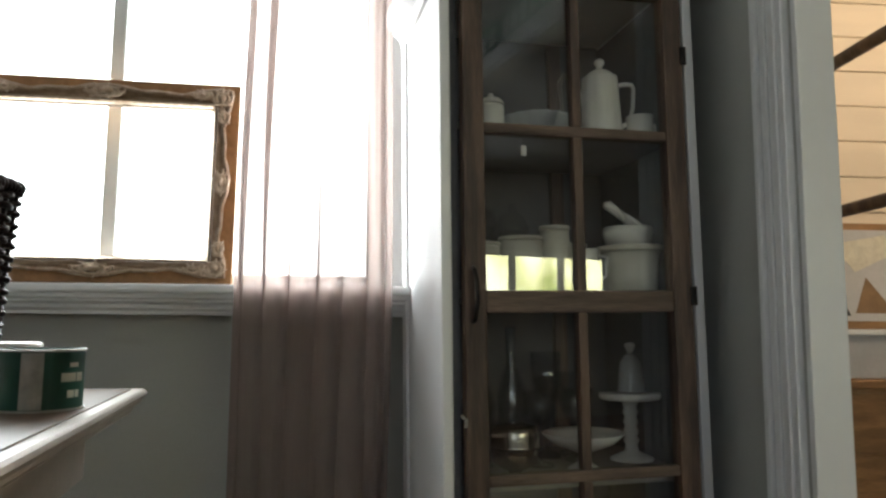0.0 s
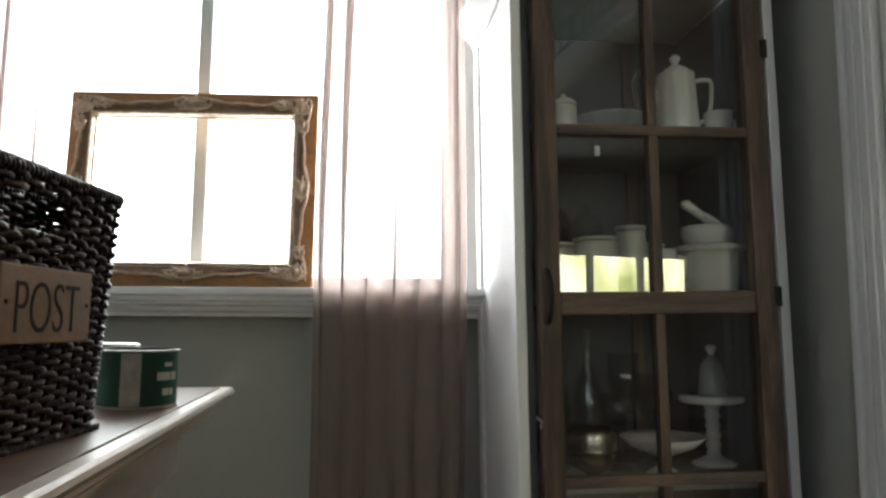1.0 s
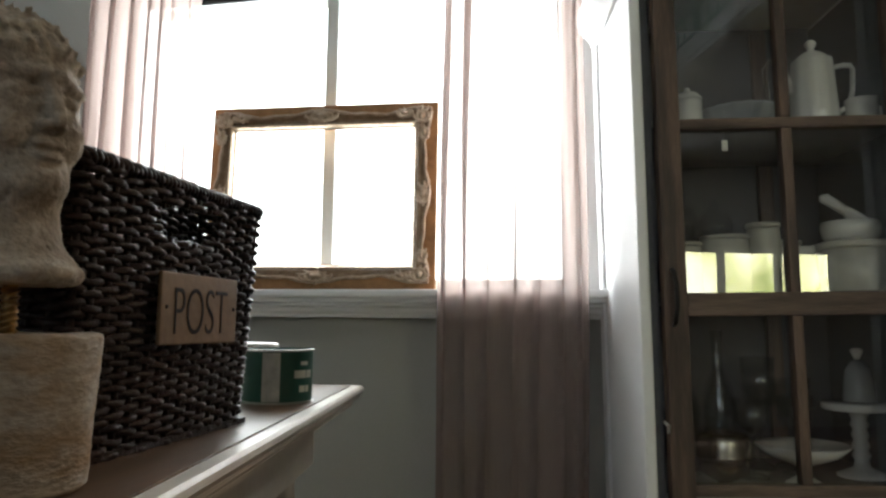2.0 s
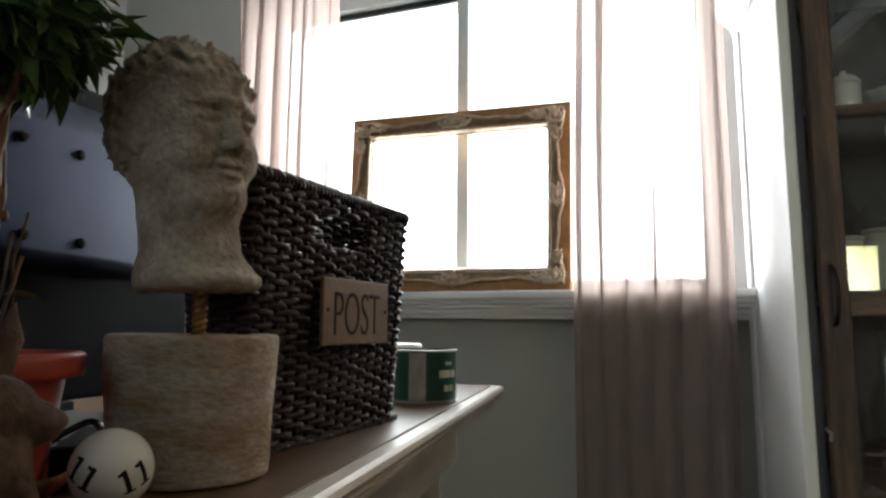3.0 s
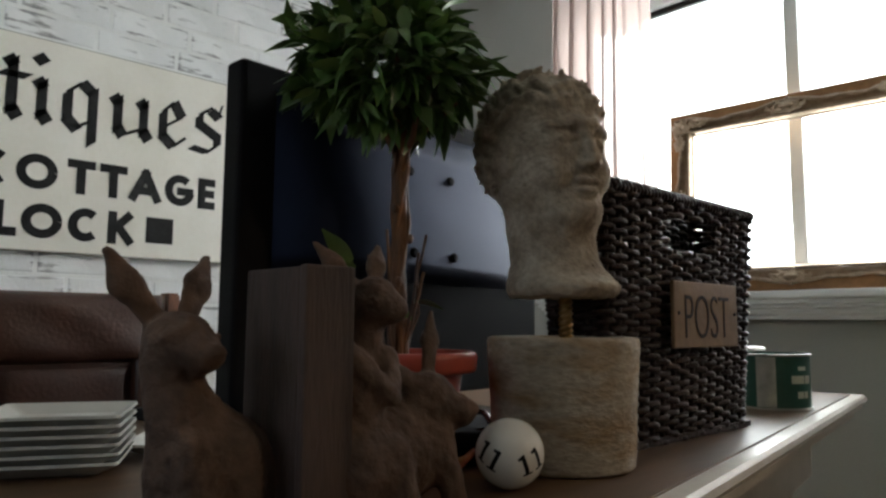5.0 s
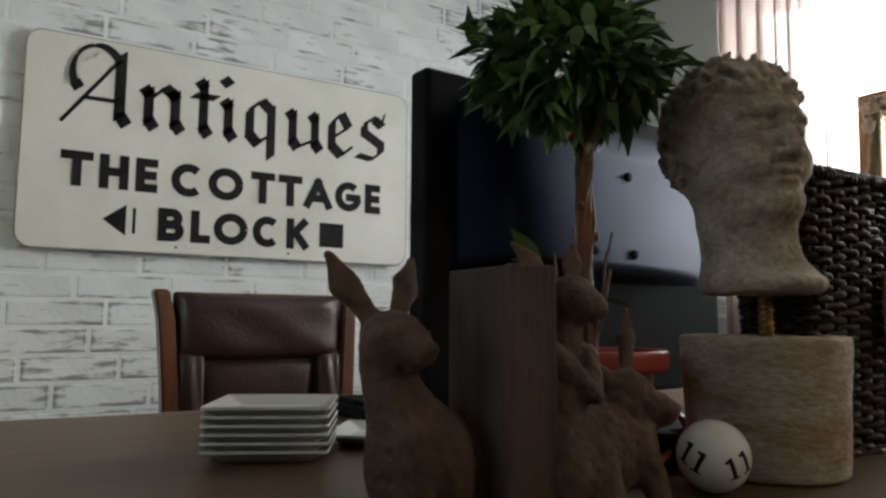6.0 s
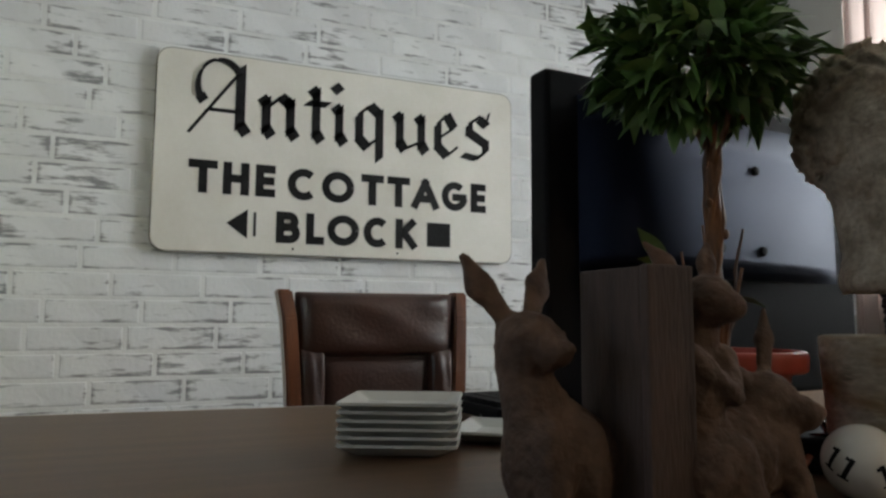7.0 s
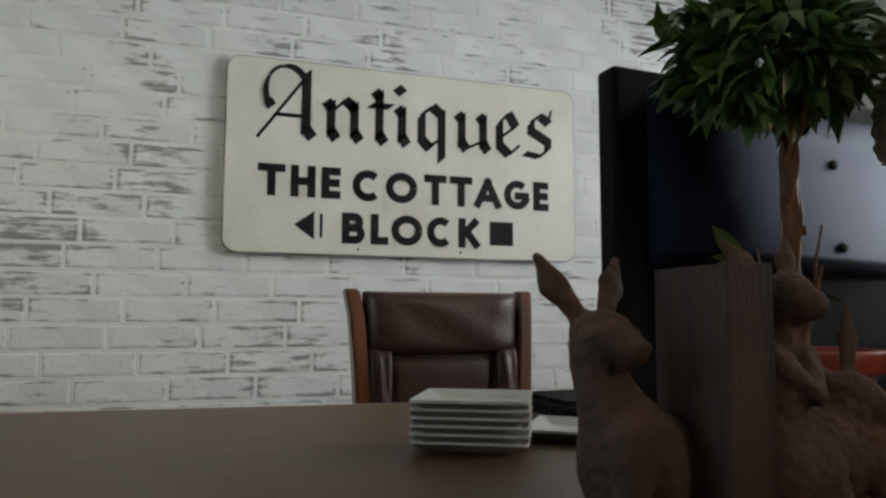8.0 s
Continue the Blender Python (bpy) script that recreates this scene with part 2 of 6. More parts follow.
def thing(name, label, category, m=None, group="", kind=""):
    ob = new(name)
    ob.empty_display_size = 0.05
    if m is not None:
        ob.matrix_world = m
    return tagged(ob, label, category, group, kind)


def box(x0, y0, z0, x1, y1, z1, bevel=0.0, seg=2, bm=None, m=None):
    bm = bm or bmesh.new()
    mat = Matrix.Translation(((x0 + x1) / 2, (y0 + y1) / 2, (z0 + z1) / 2)) @ Matrix.Diagonal((abs(x1 - x0), abs(y1 - y0), abs(z1 - z0), 1))
    if m is not None:
        mat = m @ mat
    vs = bmesh.ops.create_cube(bm, size=1, matrix=mat)["verts"]
    if bevel:
        es = list({e for v in vs for e in v.link_edges})
        bmesh.ops.bevel(bm, geom=es, offset=bevel, segments=seg, affect="EDGES", profile=0.6)
    return bm


def lathe(profile, n=32, bm=None, m=None, wobble=None):
    """Turned round z; profile is (r, z) from the bottom up. wobble(angle, r, z) gives a changed r."""
    bm = bm or bmesh.new()
    rings = []
    for r, z in profile:
        if r < 1e-5:
            rings.append([bm.verts.new((0, 0, z))])
        else:
            ring = []
            for i in range(n):
                a = 2 * math.pi * i / n
                rr = wobble(a, r, z) if wobble else r
                ring.append(bm.verts.new((rr * math.cos(a), rr * math.sin(a), z)))
            rings.append(ring)
    new_verts = [v for ring in rings for v in ring]
    for a, b in zip(rings, rings[1:]):
        for i in range(n):
            j = (i + 1) % n
            if len(a) == 1 and len(b) == 1:
                continue
            if len(a) == 1:
                bm.faces.new((a[0], b[j], b[i]))
            elif len(b) == 1:
                bm.faces.new((a[i], a[j], b[0]))
            else:
                bm.faces.new((a[i], a[j], b[j], b[i]))
    if m is not None:
        bmesh.ops.transform(bm, matrix=m, verts=new_verts)
    return bm


def tube(points, radius, n=8, bm=None, cap=True, radii=None):
    """A round rod along points."""
    bm = bm or bmesh.new()
    pts = [Vector(p) for p in points]
    rings = []
    side = None
    for i, p in enumerate(pts):
        d = (pts[min(i + 1, len(pts) - 1)] - pts[max(i - 1, 0)]).normalized()
        if side is None:
            side = d.orthogonal().normalized()
        side = (side - d * side.dot(d)).normalized()
        other = d.cross(side)
        r = radii[i] if radii else radius
        rings.append([bm.verts.new(p + r * (math.cos(2 * math.pi * k / n) * side + math.sin(2 * math.pi * k / n) * other)) for k in range(n)])
    for a, b in zip(rings, rings[1:]):
        for i in range(n):
            j = (i + 1) % n
            bm.faces.new((a[i], a[j], b[j], b[i]))
    if cap:
        bm.faces.new(rings[0][::-1])
        bm.faces.new(rings[-1])
    return bm


def prism(outline, z0, z1, bm=None, m=None):
    """A flat outline in x, y pushed up from z0 to z1."""
    bm = bm or bmesh.new()
    lo = [bm.verts.new((x, y, z0)) for x, y in outline]
    hi = [bm.verts.new((x, y, z1)) for x, y in outline]
    bm.faces.new(lo[::-1])
    bm.faces.new(hi)
    n = len(outline)
    for i in range(n):
        j = (i + 1) % n
        bm.faces.new((lo[i], lo[j], hi[j], hi[i]))
    if m is not None:
        bmesh.ops.transform(bm, matrix=m, verts=lo + hi)
    return bm


def sweep_profile(path, profile, bm=None, closed=True, up=Vector((0, 0, 1))):
    """A moulding: profile of (out, up) carried round a flat path with mitred corners; out points to the right of the way."""
    bm = bm or bmesh.new()
    pts = [Vector(p) for p in path]
    n = len(pts)
    rings = []
    for i, p in enumerate(pts):
        d0 = (p - pts[i - 1]).normalized() if (closed or i) else (pts[1] - p).normalized()
        d1 = (pts[(i + 1) % n] - p).normalized() if (closed or i < n - 1) else d0
        o0, o1 = d0.cross(up), d1.cross(up)
        o = (o0 + o1).normalized()
        o = o / max(0.3, o.dot(o0))
        rings.append([bm.verts.new(p + o * a + up * b) for a, b in profile])
    k = len(profile)
    for i in range(n if closed else n - 1):
        a, b = rings[i], rings[(i + 1) % n]
        for j in range(k):
            bm.faces.new((a[j], a[(j + 1) % k], b[(j + 1) % k], b[j]))
    if not closed:
        bm.faces.new(rings[0])
        bm.faces.new(rings[-1][::-1])
    return bm


def blend(*ds, k=0.01):
    """Smooth union of distance fields."""
    d = ds[0]
    for e in ds[1:]:
        h = np.clip(0.5 + 0.5 * (e - d) / k, 0, 1)
        d = e * (1 - h) + d * h - k * h * (1 - h)
    return d


def ball_field(P, c, r):
    """Ellipsoid distance (approximate)."""
    c, r = np.array(c), np.array(r, float)
    q = (P - c) / r
    l = np.sqrt((q * q).sum(-1)) + 1e-9
    g = np.sqrt(((q / r) ** 2).sum(-1)) + 1e-9
    return l * (l - 1) / g


def rod_field(P, a, b, ra, rb, flat=None):
    """Tapered capsule distance; flat squeezes along an axis about the line's middle."""
    a, b = np.array(a, float), np.array(b, float)
    ab = b - a
    t = np.clip(((P - a) @ ab) / (ab @ ab), 0, 1)
    v = P - (a + t[..., None] * ab)
    if flat is not None:
        ax, f = np.array(flat[0], float), flat[1]
        v = v + (f - 1) * (v @ ax)[..., None] * ax
    return np.sqrt((v * v).sum(-1)) - (ra + (rb - ra) * t)


def carve(field, lo, hi, step):
    """Surface of field < 0 by surface nets. Returns a bmesh."""
    axes = [np.arange(l, h + step, step) for l, h in zip(lo, hi)]
    P = np.stack(np.meshgrid(*axes, indexing="ij"), -1)
    D = field(P)
    S = D < 0
    nx, ny, nz = (s - 1 for s in D.shape)
    total, count = np.zeros((nx, ny, nz, 3)), np.zeros((nx, ny, nz))
    corners = [(i, j, k) for i in (0, 1) for j in (0, 1) for k in (0, 1)]
    cut = lambda A, c: A[c[0]:c[0] + nx, c[1]:c[1] + ny, c[2]:c[2] + nz]
    for a in corners:
        for b in corners:
            if sum(abs(p - q) for p, q in zip(a, b)) == 1 and a < b:
                da, db = cut(D, a), cut(D, b)
                cross = cut(S, a) != cut(S, b)
                t = np.where(cross, da / np.where(cross, da - db, 1), 0)
                pt = cut(P, a) + t[..., None] * (cut(P, b) - cut(P, a))
                total += pt * cross[..., None]
                count += cross
    live = count > 0
    index = -np.ones((nx, ny, nz), int)
    index[live] = np.arange(live.sum())
    verts = total[live] / count[live][:, None]
    faces = []
    for ax in range(3):
        u, v = (ax + 1) % 3, (ax + 2) % 3
        sl0 = [slice(1, n) for n in (nx, ny, nz)]
        sl0[ax] = slice(0, (nx, ny, nz)[ax])
        sl1 = list(sl0)
        sl1[ax] = slice(1, (nx, ny, nz)[ax] + 1)
        s0, s1 = S[tuple(sl0)], S[tuple(sl1)]
        at = np.argwhere(s0 != s1)
        flip = s0[tuple(at.T)]
        for k in (u, v):
            at[:, k] += 1
        def idx(du, dv):
            q = at.copy()
            q[:, u] -= du
            q[:, v] -= dv
            return index[tuple(q.T)]
        quad = np.stack([idx(1, 1), idx(0, 1), idx(0, 0), idx(1, 0)], 1)
        quad[~flip] = quad[~flip][:, ::-1]
        faces.append(quad)
    quads = np.concatenate(faces)
    quads = quads[(quads >= 0).all(1)]
    me = bpy.data.meshes.new("carved")
    me.from_pydata(verts.tolist(), [], quads.tolist())
    bm = bmesh.new()
    bm.from_mesh(me)
    bpy.data.meshes.remove(me)
    return bm


def ripple(P, f, seed=0.0):
    """Cheap uneven relief."""
    x, y, z = P[..., 0] * f, P[..., 1] * f, P[..., 2] * f
    return (np.sin(x + 1.7 * np.sin(y * 1.3 + seed) + seed) * np.sin(y * 1.1 + 1.3 * np.sin(z * 0.9)) * np.sin(z * 1.2 + 1.1 * np.sin(x * 0.8 + seed)))


def lettering(text, size, depth, bold, mat, parent, m, name="lettering", width=None):
    """A word in the built-in font as a mesh; the word stands in its x, y plane with its lower left at the origin."""
    cu = bpy.data.curves.new("word", "FONT")
    cu.body, cu.size, cu.extrude, cu.offset = text, size, depth, bold
    tmp = new("word", cu)
    bpy.context.view_layer.update()
    me = bpy.data.meshes.new_from_object(tmp.evaluated_get(bpy.context.evaluated_depsgraph_get()))
    bpy.data.objects.remove(tmp)
    me.materials.clear()
    me.materials.append(mat)
    xs = [v.co.x for v in me.vertices]
    ys = [v.co.y for v in me.vertices]
    sx = width / (max(xs) - min(xs)) if width else 1
    x_low = min(xs)
    for v in me.vertices:
        v.co.x = (v.co.x - x_low) * sx
    # one object a letter: islands whose spans along the word overlap belong together
    root = list(range(len(me.vertices)))

    def find(i):
        while root[i] != i:
            root[i] = root[root[i]]
            i = root[i]
        return i

    for e in me.edges:
        root[find(e.vertices[0])] = find(e.vertices[1])
    spans = {}
    for v in me.vertices:
        lo, hi = spans.get(find(v.index), (9.0, -9.0))
        spans[find(v.index)] = (min(lo, v.co.x), max(hi, v.co.x))
    groups = []
    for k, (lo, hi) in sorted(spans.items(), key=lambda it: it[1]):
        if groups and lo < groups[-1][1] - 0.3 * (hi - lo):
            groups[-1][1] = max(hi, groups[-1][1])
            groups[-1][2].add(k)
        else:
            groups.append([lo, hi, {k}])
    for lo, hi, keys in groups:
        ids = [v.index for v in me.vertices if find(v.index) in keys]
        back = {i: k for k, i in enumerate(ids)}
        lm = bpy.data.meshes.new(name)
        lm.from_pydata([me.vertices[i].co[:] for i in ids], [], [[back[i] for i in p.vertices] for p in me.polygons if p.vertices[0] in back])
        lm.materials.append(mat)
        ob = new(name, lm)
        ob.parent = parent
        ob.matrix_basis = m
    bpy.data.meshes.remove(me)


# ---------------------------------------------------------------- the setting
WX, WY, EX, CZ = -2.299, 2.16, 0.56, 2.44          # brick wall, window wall, doorway wall, ceiling
WIN = (-1.62, -0.19, 0.975, 1.96)                 # the window's opening: x from, to; z from, to


def structure(name, bm, mat, label, category="wall", smooth=False):
    return tagged(finish(bm, name, mat, None, label, smooth), label, category, kind="structure")


def garden_material():
    """Sunlit trees, far and out of focus; the sunlight on them is put in as glow."""
    m = glow("glowing_garden", (0.5, 0.6, 0.2), 1.0)
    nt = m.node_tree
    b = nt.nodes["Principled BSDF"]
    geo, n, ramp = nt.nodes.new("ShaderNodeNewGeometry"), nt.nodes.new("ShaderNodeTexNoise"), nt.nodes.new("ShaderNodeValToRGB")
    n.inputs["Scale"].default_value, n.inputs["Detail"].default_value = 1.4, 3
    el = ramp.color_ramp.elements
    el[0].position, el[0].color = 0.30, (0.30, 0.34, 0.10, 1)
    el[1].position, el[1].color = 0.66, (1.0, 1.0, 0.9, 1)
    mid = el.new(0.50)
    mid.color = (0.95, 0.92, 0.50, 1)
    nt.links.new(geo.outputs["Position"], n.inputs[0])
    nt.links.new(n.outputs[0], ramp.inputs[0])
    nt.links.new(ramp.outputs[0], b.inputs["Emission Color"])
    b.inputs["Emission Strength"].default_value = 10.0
    return m


structure("ground", box(-60, -60, -0.6, 60, 60, -0.45), LAWN, "green lawn outside the house", "ground")
structure("floor", box(WX - 0.15, -1.95, -0.45, EX + 0.06, WY + 0.16, 0.0), FLOORWOOD, "brown wooden floor of the desk room", "floor")
structure("ceiling", box(WX - 0.15, -3.4, CZ, 4.5, 3.4, CZ + 0.1), CEILING, "plain white painted ceiling", "ceiling")
structure("floor_side_room", box(EX + 0.06, -3.4, -0.45, 4.65, 3.4, 0.0), FLOORWOOD, "brown wooden floor of the side room", "floor")

bm = box(WX - 0.15, WY, 0, WIN[0], WY + 0.16, CZ)
box(WIN[1], WY, 0, EX, WY + 0.16, CZ, bm=bm)
box(WIN[0], WY, 0, WIN[1], WY + 0.16, WIN[2], bm=bm)
box(WIN[0], WY, WIN[3], WIN[1], WY + 0.16, CZ, bm=bm)
structure("wall_north", bm, PAINT, "soft grey painted wall with the window")
wall_west = structure("wall_west", box(WX - 0.15, -1.8, 0, WX - 0.008, WY, CZ), MORTAR, "whitewashed brick wall behind the desk")
bm = box(EX, 1.44, 0, EX + 0.06, WY + 0.16, CZ)
box(EX, -0.35, 1.86, EX + 0.06, 1.44, CZ, bm=bm)
box(EX, -1.8, 0, EX + 0.06, -0.35, CZ, bm=bm)
structure("wall_east", bm, PAINT, "soft grey painted wall with a wide doorway")
bm = box(WX - 0.15, -1.95, 0, -1.45, -1.8, CZ)
box(-0.35, -1.95, 0, EX + 0.12, -1.8, CZ, bm=bm)
box(-1.45, -1.95, 0, -0.35, -1.8, 1.0, bm=bm)
box(-1.45, -1.95, 1.9, -0.35, -1.8, CZ, bm=bm)
structure("wall_south", bm, PAINT, "soft grey painted wall behind the desk room")
bm = box(EX + 0.12, -3.4, 0, 1.2, -3.25, CZ)
# opening for the added, unseen window
box(1.2, -3.4, 0, 1.95, -3.25, 0.9, bm=bm)
box(1.2, -3.4, 2.1, 1.95, -3.25, CZ, bm=bm)
box(1.95, -3.4, 0, 2.0, -3.25, CZ, bm=bm)
box(3.7, -3.4, 0, 4.5, -3.25, CZ, bm=bm)
box(2.0, -3.4, 0, 3.7, -3.25, 1.10, bm=bm)
box(2.0, -3.4, 1.62, 3.7, -3.25, CZ, bm=bm)
box(EX, -3.4, 0, EX + 0.12, -1.95, CZ, bm=bm)
structure("wall_side_south", bm, PAINT, "grey painted wall of the side room with windows")
structure("wall_side_east", box(4.5, -3.4, 0, 4.65, 3.4, CZ), PAINT, "plain grey wall of the side room")
wall_side_north = structure("wall_side_north", box(EX + 0.06, 3.0, 0, 4.5, 3.15, CZ), SHIPLAP, "warm cream shiplap wall of the side room")
structure("wall_side_west", box(EX - 0.06, WY + 0.16, 0, EX + 0.06, 3.15, CZ), PAINT, "plain wall beside the shiplap")
structure("backdrop", box(-9, 7.0, -0.45, 8, 7.1, 8), glow("white_overcast_sky", (0.95, 0.98, 1.0), 5.0), "bright white overcast sky outside the window", "sky")
structure("backdrop_garden", box(3.0, -9.2, -0.45, 12, -9.0, 5), garden_material(), "glowing backdrop of sunlit yellow green trees outside the far windows", "trees")

# window: jamb lining, two sashes with a middle stile, sill and apron
win = tagged(thing("window_1", "white framed window, daylight blown out behind it", "window"), kind="structure")
fx0, fx1, fz0, fz1 = WIN
for args in ((fx0, 2.165, fz0, fx0 + 0.045, 2.25, fz1), (fx1 - 0.045, 2.165, fz0, fx1, 2.25, fz1), (fx0 + 0.045, 2.165, fz1 - 0.045, fx1 - 0.045, 2.25, fz1), (fx0 + 0.045, 2.165, fz0, fx1 - 0.045, 2.25, fz0 + 0.03)):
    part("window_frame", box(*args, 0.004), VINYL, win)
part("middle_stile", box(-0.939, 2.172, fz0 + 0.03, -0.900, 2.235, fz1 - 0.045, 0.004), VINYL, win, "pale grey middle stile")
part("shade_roller", tube([(fx0 + 0.05, 2.19, fz1 - 0.058), (fx1 - 0.05, 2.19, fz1 - 0.058)], 0.012, 10), INK, win, "thin dark shade bar")
for a, b in ((fx0 + 0.045, -0.939), (-0.900, fx1 - 0.045)):
    p = part("pane", box(a, 2.205, fz0 + 0.03, b, 2.209, fz1 - 0.045), PANE, win)
    p.visible_shadow = False
part("window_sill", box(fx0 - 0.10, 1.996, 0.946, fx1 + 0.10, 2.165, 0.9685, 0.007), WHITE, win, "white painted sill")
prof = [(-0.089, 0), (0.056, 0), (0.058, -0.010), (0.040, -0.014), (0.040, -0.020), (0.026, -0.026), (0.022, -0.036), (0.010, -0.042), (0.008, -0.050), (-0.089, -0.050)]
bm = bmesh.new()
rings = [[bm.verts.new((x, WY - 0.09 - o, 0.9455 + u)) for o, u in prof] for x in (fx0 - 0.09, fx1 + 0.09)]
for i in range(len(prof)):
    j = (i + 1) % len(prof)
    bm.faces.new((rings[0][i], rings[0][j], rings[1][j], rings[1][i]))
bm.faces.new(rings[0])
bm.faces.new(rings[1][::-1])
part("sill_apron", bm, WHITE, win, "moulded white apron under the sill")
# casing above and at the sides of the window
for args in ((fx0 - 0.08, 2.14, 0.969, fx0, 2.16, fz1 + 0.08), (fx1, 2.14, 0.969, fx1 + 0.06, 2.16, fz1 + 0.08), (fx0, 2.14, fz1, fx1, 2.16, fz1 + 0.08)):
    part("window_casing", box(*args, 0.004), WHITE, win)

# doorway casing and jamb
door = tagged(thing("door_1", "white painted doorway lining with fluted casing", "doorway"), kind="structure")
jy = 1.44
bm = box(EX - 0.016, jy + 0.012, 0, EX, jy + 0.105, 1.92, 0.002)
box(EX - 0.028, jy + 0.088, 0, EX - 0.016, jy + 0.105, 1.92, 0.004, bm=bm)
box(EX - 0.022, jy + 0.060, 0, EX - 0.016, jy + 0.072, 1.92, 0.003, bm=bm)
box(EX - 0.022, jy + 0.028, 0, EX - 0.016, jy + 0.040, 1.92, 0.003, bm=bm)
part("casing", bm, WHITE, door)
part("jamb", box(EX - 0.004, jy - 0.016, 0, EX + 0.066, jy, 1.86, 0.003), WHITE, door)
part("head_casing", box(EX - 0.016, -0.35, 1.86, EX, jy + 0.012, 1.92, 0.003), WHITE, door)
part("head_jamb", box(EX - 0.004, -0.35, 1.844, EX + 0.066, jy - 0.016, 1.86, 0.003), WHITE, door)

# side windows: window_2 for the mirrored view, the others unseen, added for light
for nm, x0, x1, z0, z1, y in (("window_2", 2.0, 3.7, 1.10, 1.62, -3.3), ("window_3", -1.45, -0.35, 1.0, 1.9, -1.88), ("fill_window", 1.2, 1.95, 0.9, 2.1, -3.3)):
    w = tagged(thing(nm, "white window on the opposite side of the room, out of direct view", "window"), kind="structure")
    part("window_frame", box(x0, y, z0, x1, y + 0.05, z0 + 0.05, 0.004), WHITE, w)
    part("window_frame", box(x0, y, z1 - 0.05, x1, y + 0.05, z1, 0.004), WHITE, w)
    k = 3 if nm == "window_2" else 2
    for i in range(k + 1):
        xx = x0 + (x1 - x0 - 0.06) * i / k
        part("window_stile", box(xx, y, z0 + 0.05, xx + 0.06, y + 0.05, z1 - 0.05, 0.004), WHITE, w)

# ---------------------------------------------------------------- curtains
def curtain(x0, x1, y, z0, z1, folds, seed, label):
    """A gathered panel: each fold has its own width and depth and doubles back over its neighbour."""
    rng = random.Random(seed)
    cuts = [0.0]
    for _ in range(folds):
        cuts.append(cuts[-1] + rng.uniform(0.55, 1.6))
    cuts = [c / cuts[-1] for c in cuts]
    lap = [rng.uniform(0.25, 0.85) for _ in range(folds + 1)]
    lean = [rng.uniform(-1, 1) for _ in range(folds + 1)]
    n, rows = 18, 52
    bm = bmesh.new()
    grid = []
    for r in range(rows + 1):
        v = r / rows
        z = z1 + (z0 - z1) * v
        flare = 1 + 0.06 * v + 0.012 * math.sin(5 * v + seed)
        row = []
        for k in range(folds):
            a, b = cuts[k], cuts[k + 1]
            for i in range(n + (k == folds - 1)):
                f = i / n
                w = 2 * math.pi * f
                amount = lap[k] * (1 - f) + lap[k + 1] * f if f > 0.5 else lap[k]
                depth = (0.006 + 0.016 * min(1, 3 * v)) * (0.5 + (b - a) * folds * 0.5)
                u = a + (b - a) * (f + amount * 0.5 * math.sin(w) * (0.85 + 0.3 * math.sin(4 * v + lean[k] * 5)))
                drift = 0.010 * (lean[k] * (1 - f) + lean[k + 1] * f) * math.sin(2.6 * v + 1.1) + 0.0025 * math.sin(9 * v + 5 * lean[k])
                x = (x0 + x1) / 2 + (u - 0.5) * (x1 - x0) * flare + drift
                row.append(bm.verts.new((x, y + depth * math.cos(w) * 0.85 + 0.003 * math.sin(2 * w + 7 * v + 4 * lean[k]), z)))
        grid.append(row)
    for a, b in zip(grid, grid[1:]):
        for i in range(len(a) - 1):
            bm.faces.new((a[i], a[i + 1], b[i + 1], b[i]))
    ob = finish(bm, "curtain", CURTAIN, None, label, True)
    return tagged(ob, label, "curtain", "sheer curtains at the window")


curtain(-0.532, -0.176, 1.955, 0.03, 2.02, 7, 5, "sheer dusty pink curtain hanging in soft folds beside the cabinet")
curtain(-1.605, -1.245, 1.955, 0.03, 2.02, 7, 12, "sheer dusty pink curtain hanging in soft folds by the brick wall")
rod = thing("curtain_rod", "thin white curtain rod on the window wall", "curtain rod")
part("pole", tube([(-1.68, 1.955, 2.03), (-0.12, 1.955, 2.03)], 0.011, 12), WHITE, rod, smooth=True)
for x in (-1.66, -0.15):
    part("bracket", box(x - 0.012, 1.945, 2.015, x + 0.012, 2.16, 2.045, 0.003), WHITE, rod)

# ---------------------------------------------------------------- desk
desk = thing("desk", "wood topped desk with a cream moulded edge", "desk")
FL = lambda y: -0.469 - 0.17 * (y - 0.696)          # its front edge
BL = lambda y: -1.288 + 0.085 * y                  # its back edge
outline = [(FL(-0.75), -0.75, 0), (FL(1.655), 1.655, 0), (BL(1.60) - 0.0, 1.60, 0), (BL(-0.75), -0.75, 0)]
inset = [(x + (-0.018 if i < 2 else 0.018), y + (0.02 if i in (0, 3) else -0.018)) for i, (x, y, _) in enumerate(outline)]
part("desk_top", prism(inset[::-1], 0.72, 0.7500), DESKTOP, desk)
edge = [(-0.02, -0.004), (0.000, -0.003), (0.004, -0.007), (0.006, -0.013), (0.001, -0.018), (-0.002, -0.022), (-0.002, -0.027), (-0.010, -0.031), (-0.016, -0.038), (-0.016, -0.044), (-0.03, -0.044)]
part("edge_moulding", sweep_profile([(x, y, 0.7515) for x, y, _ in outline][::-1], [(-a, b) for a, b in edge]), DESKPAINT, desk, "cream painted moulded edge")
bx = [(x + (-0.07 if i < 2 else 0.07), y + (0.08 if i in (0, 3) else -0.08)) for i, (x, y, _) in enumerate(outline)]
part("apron", prism(bx[::-1], 0.60, 0.715), DESKPAINT, desk)
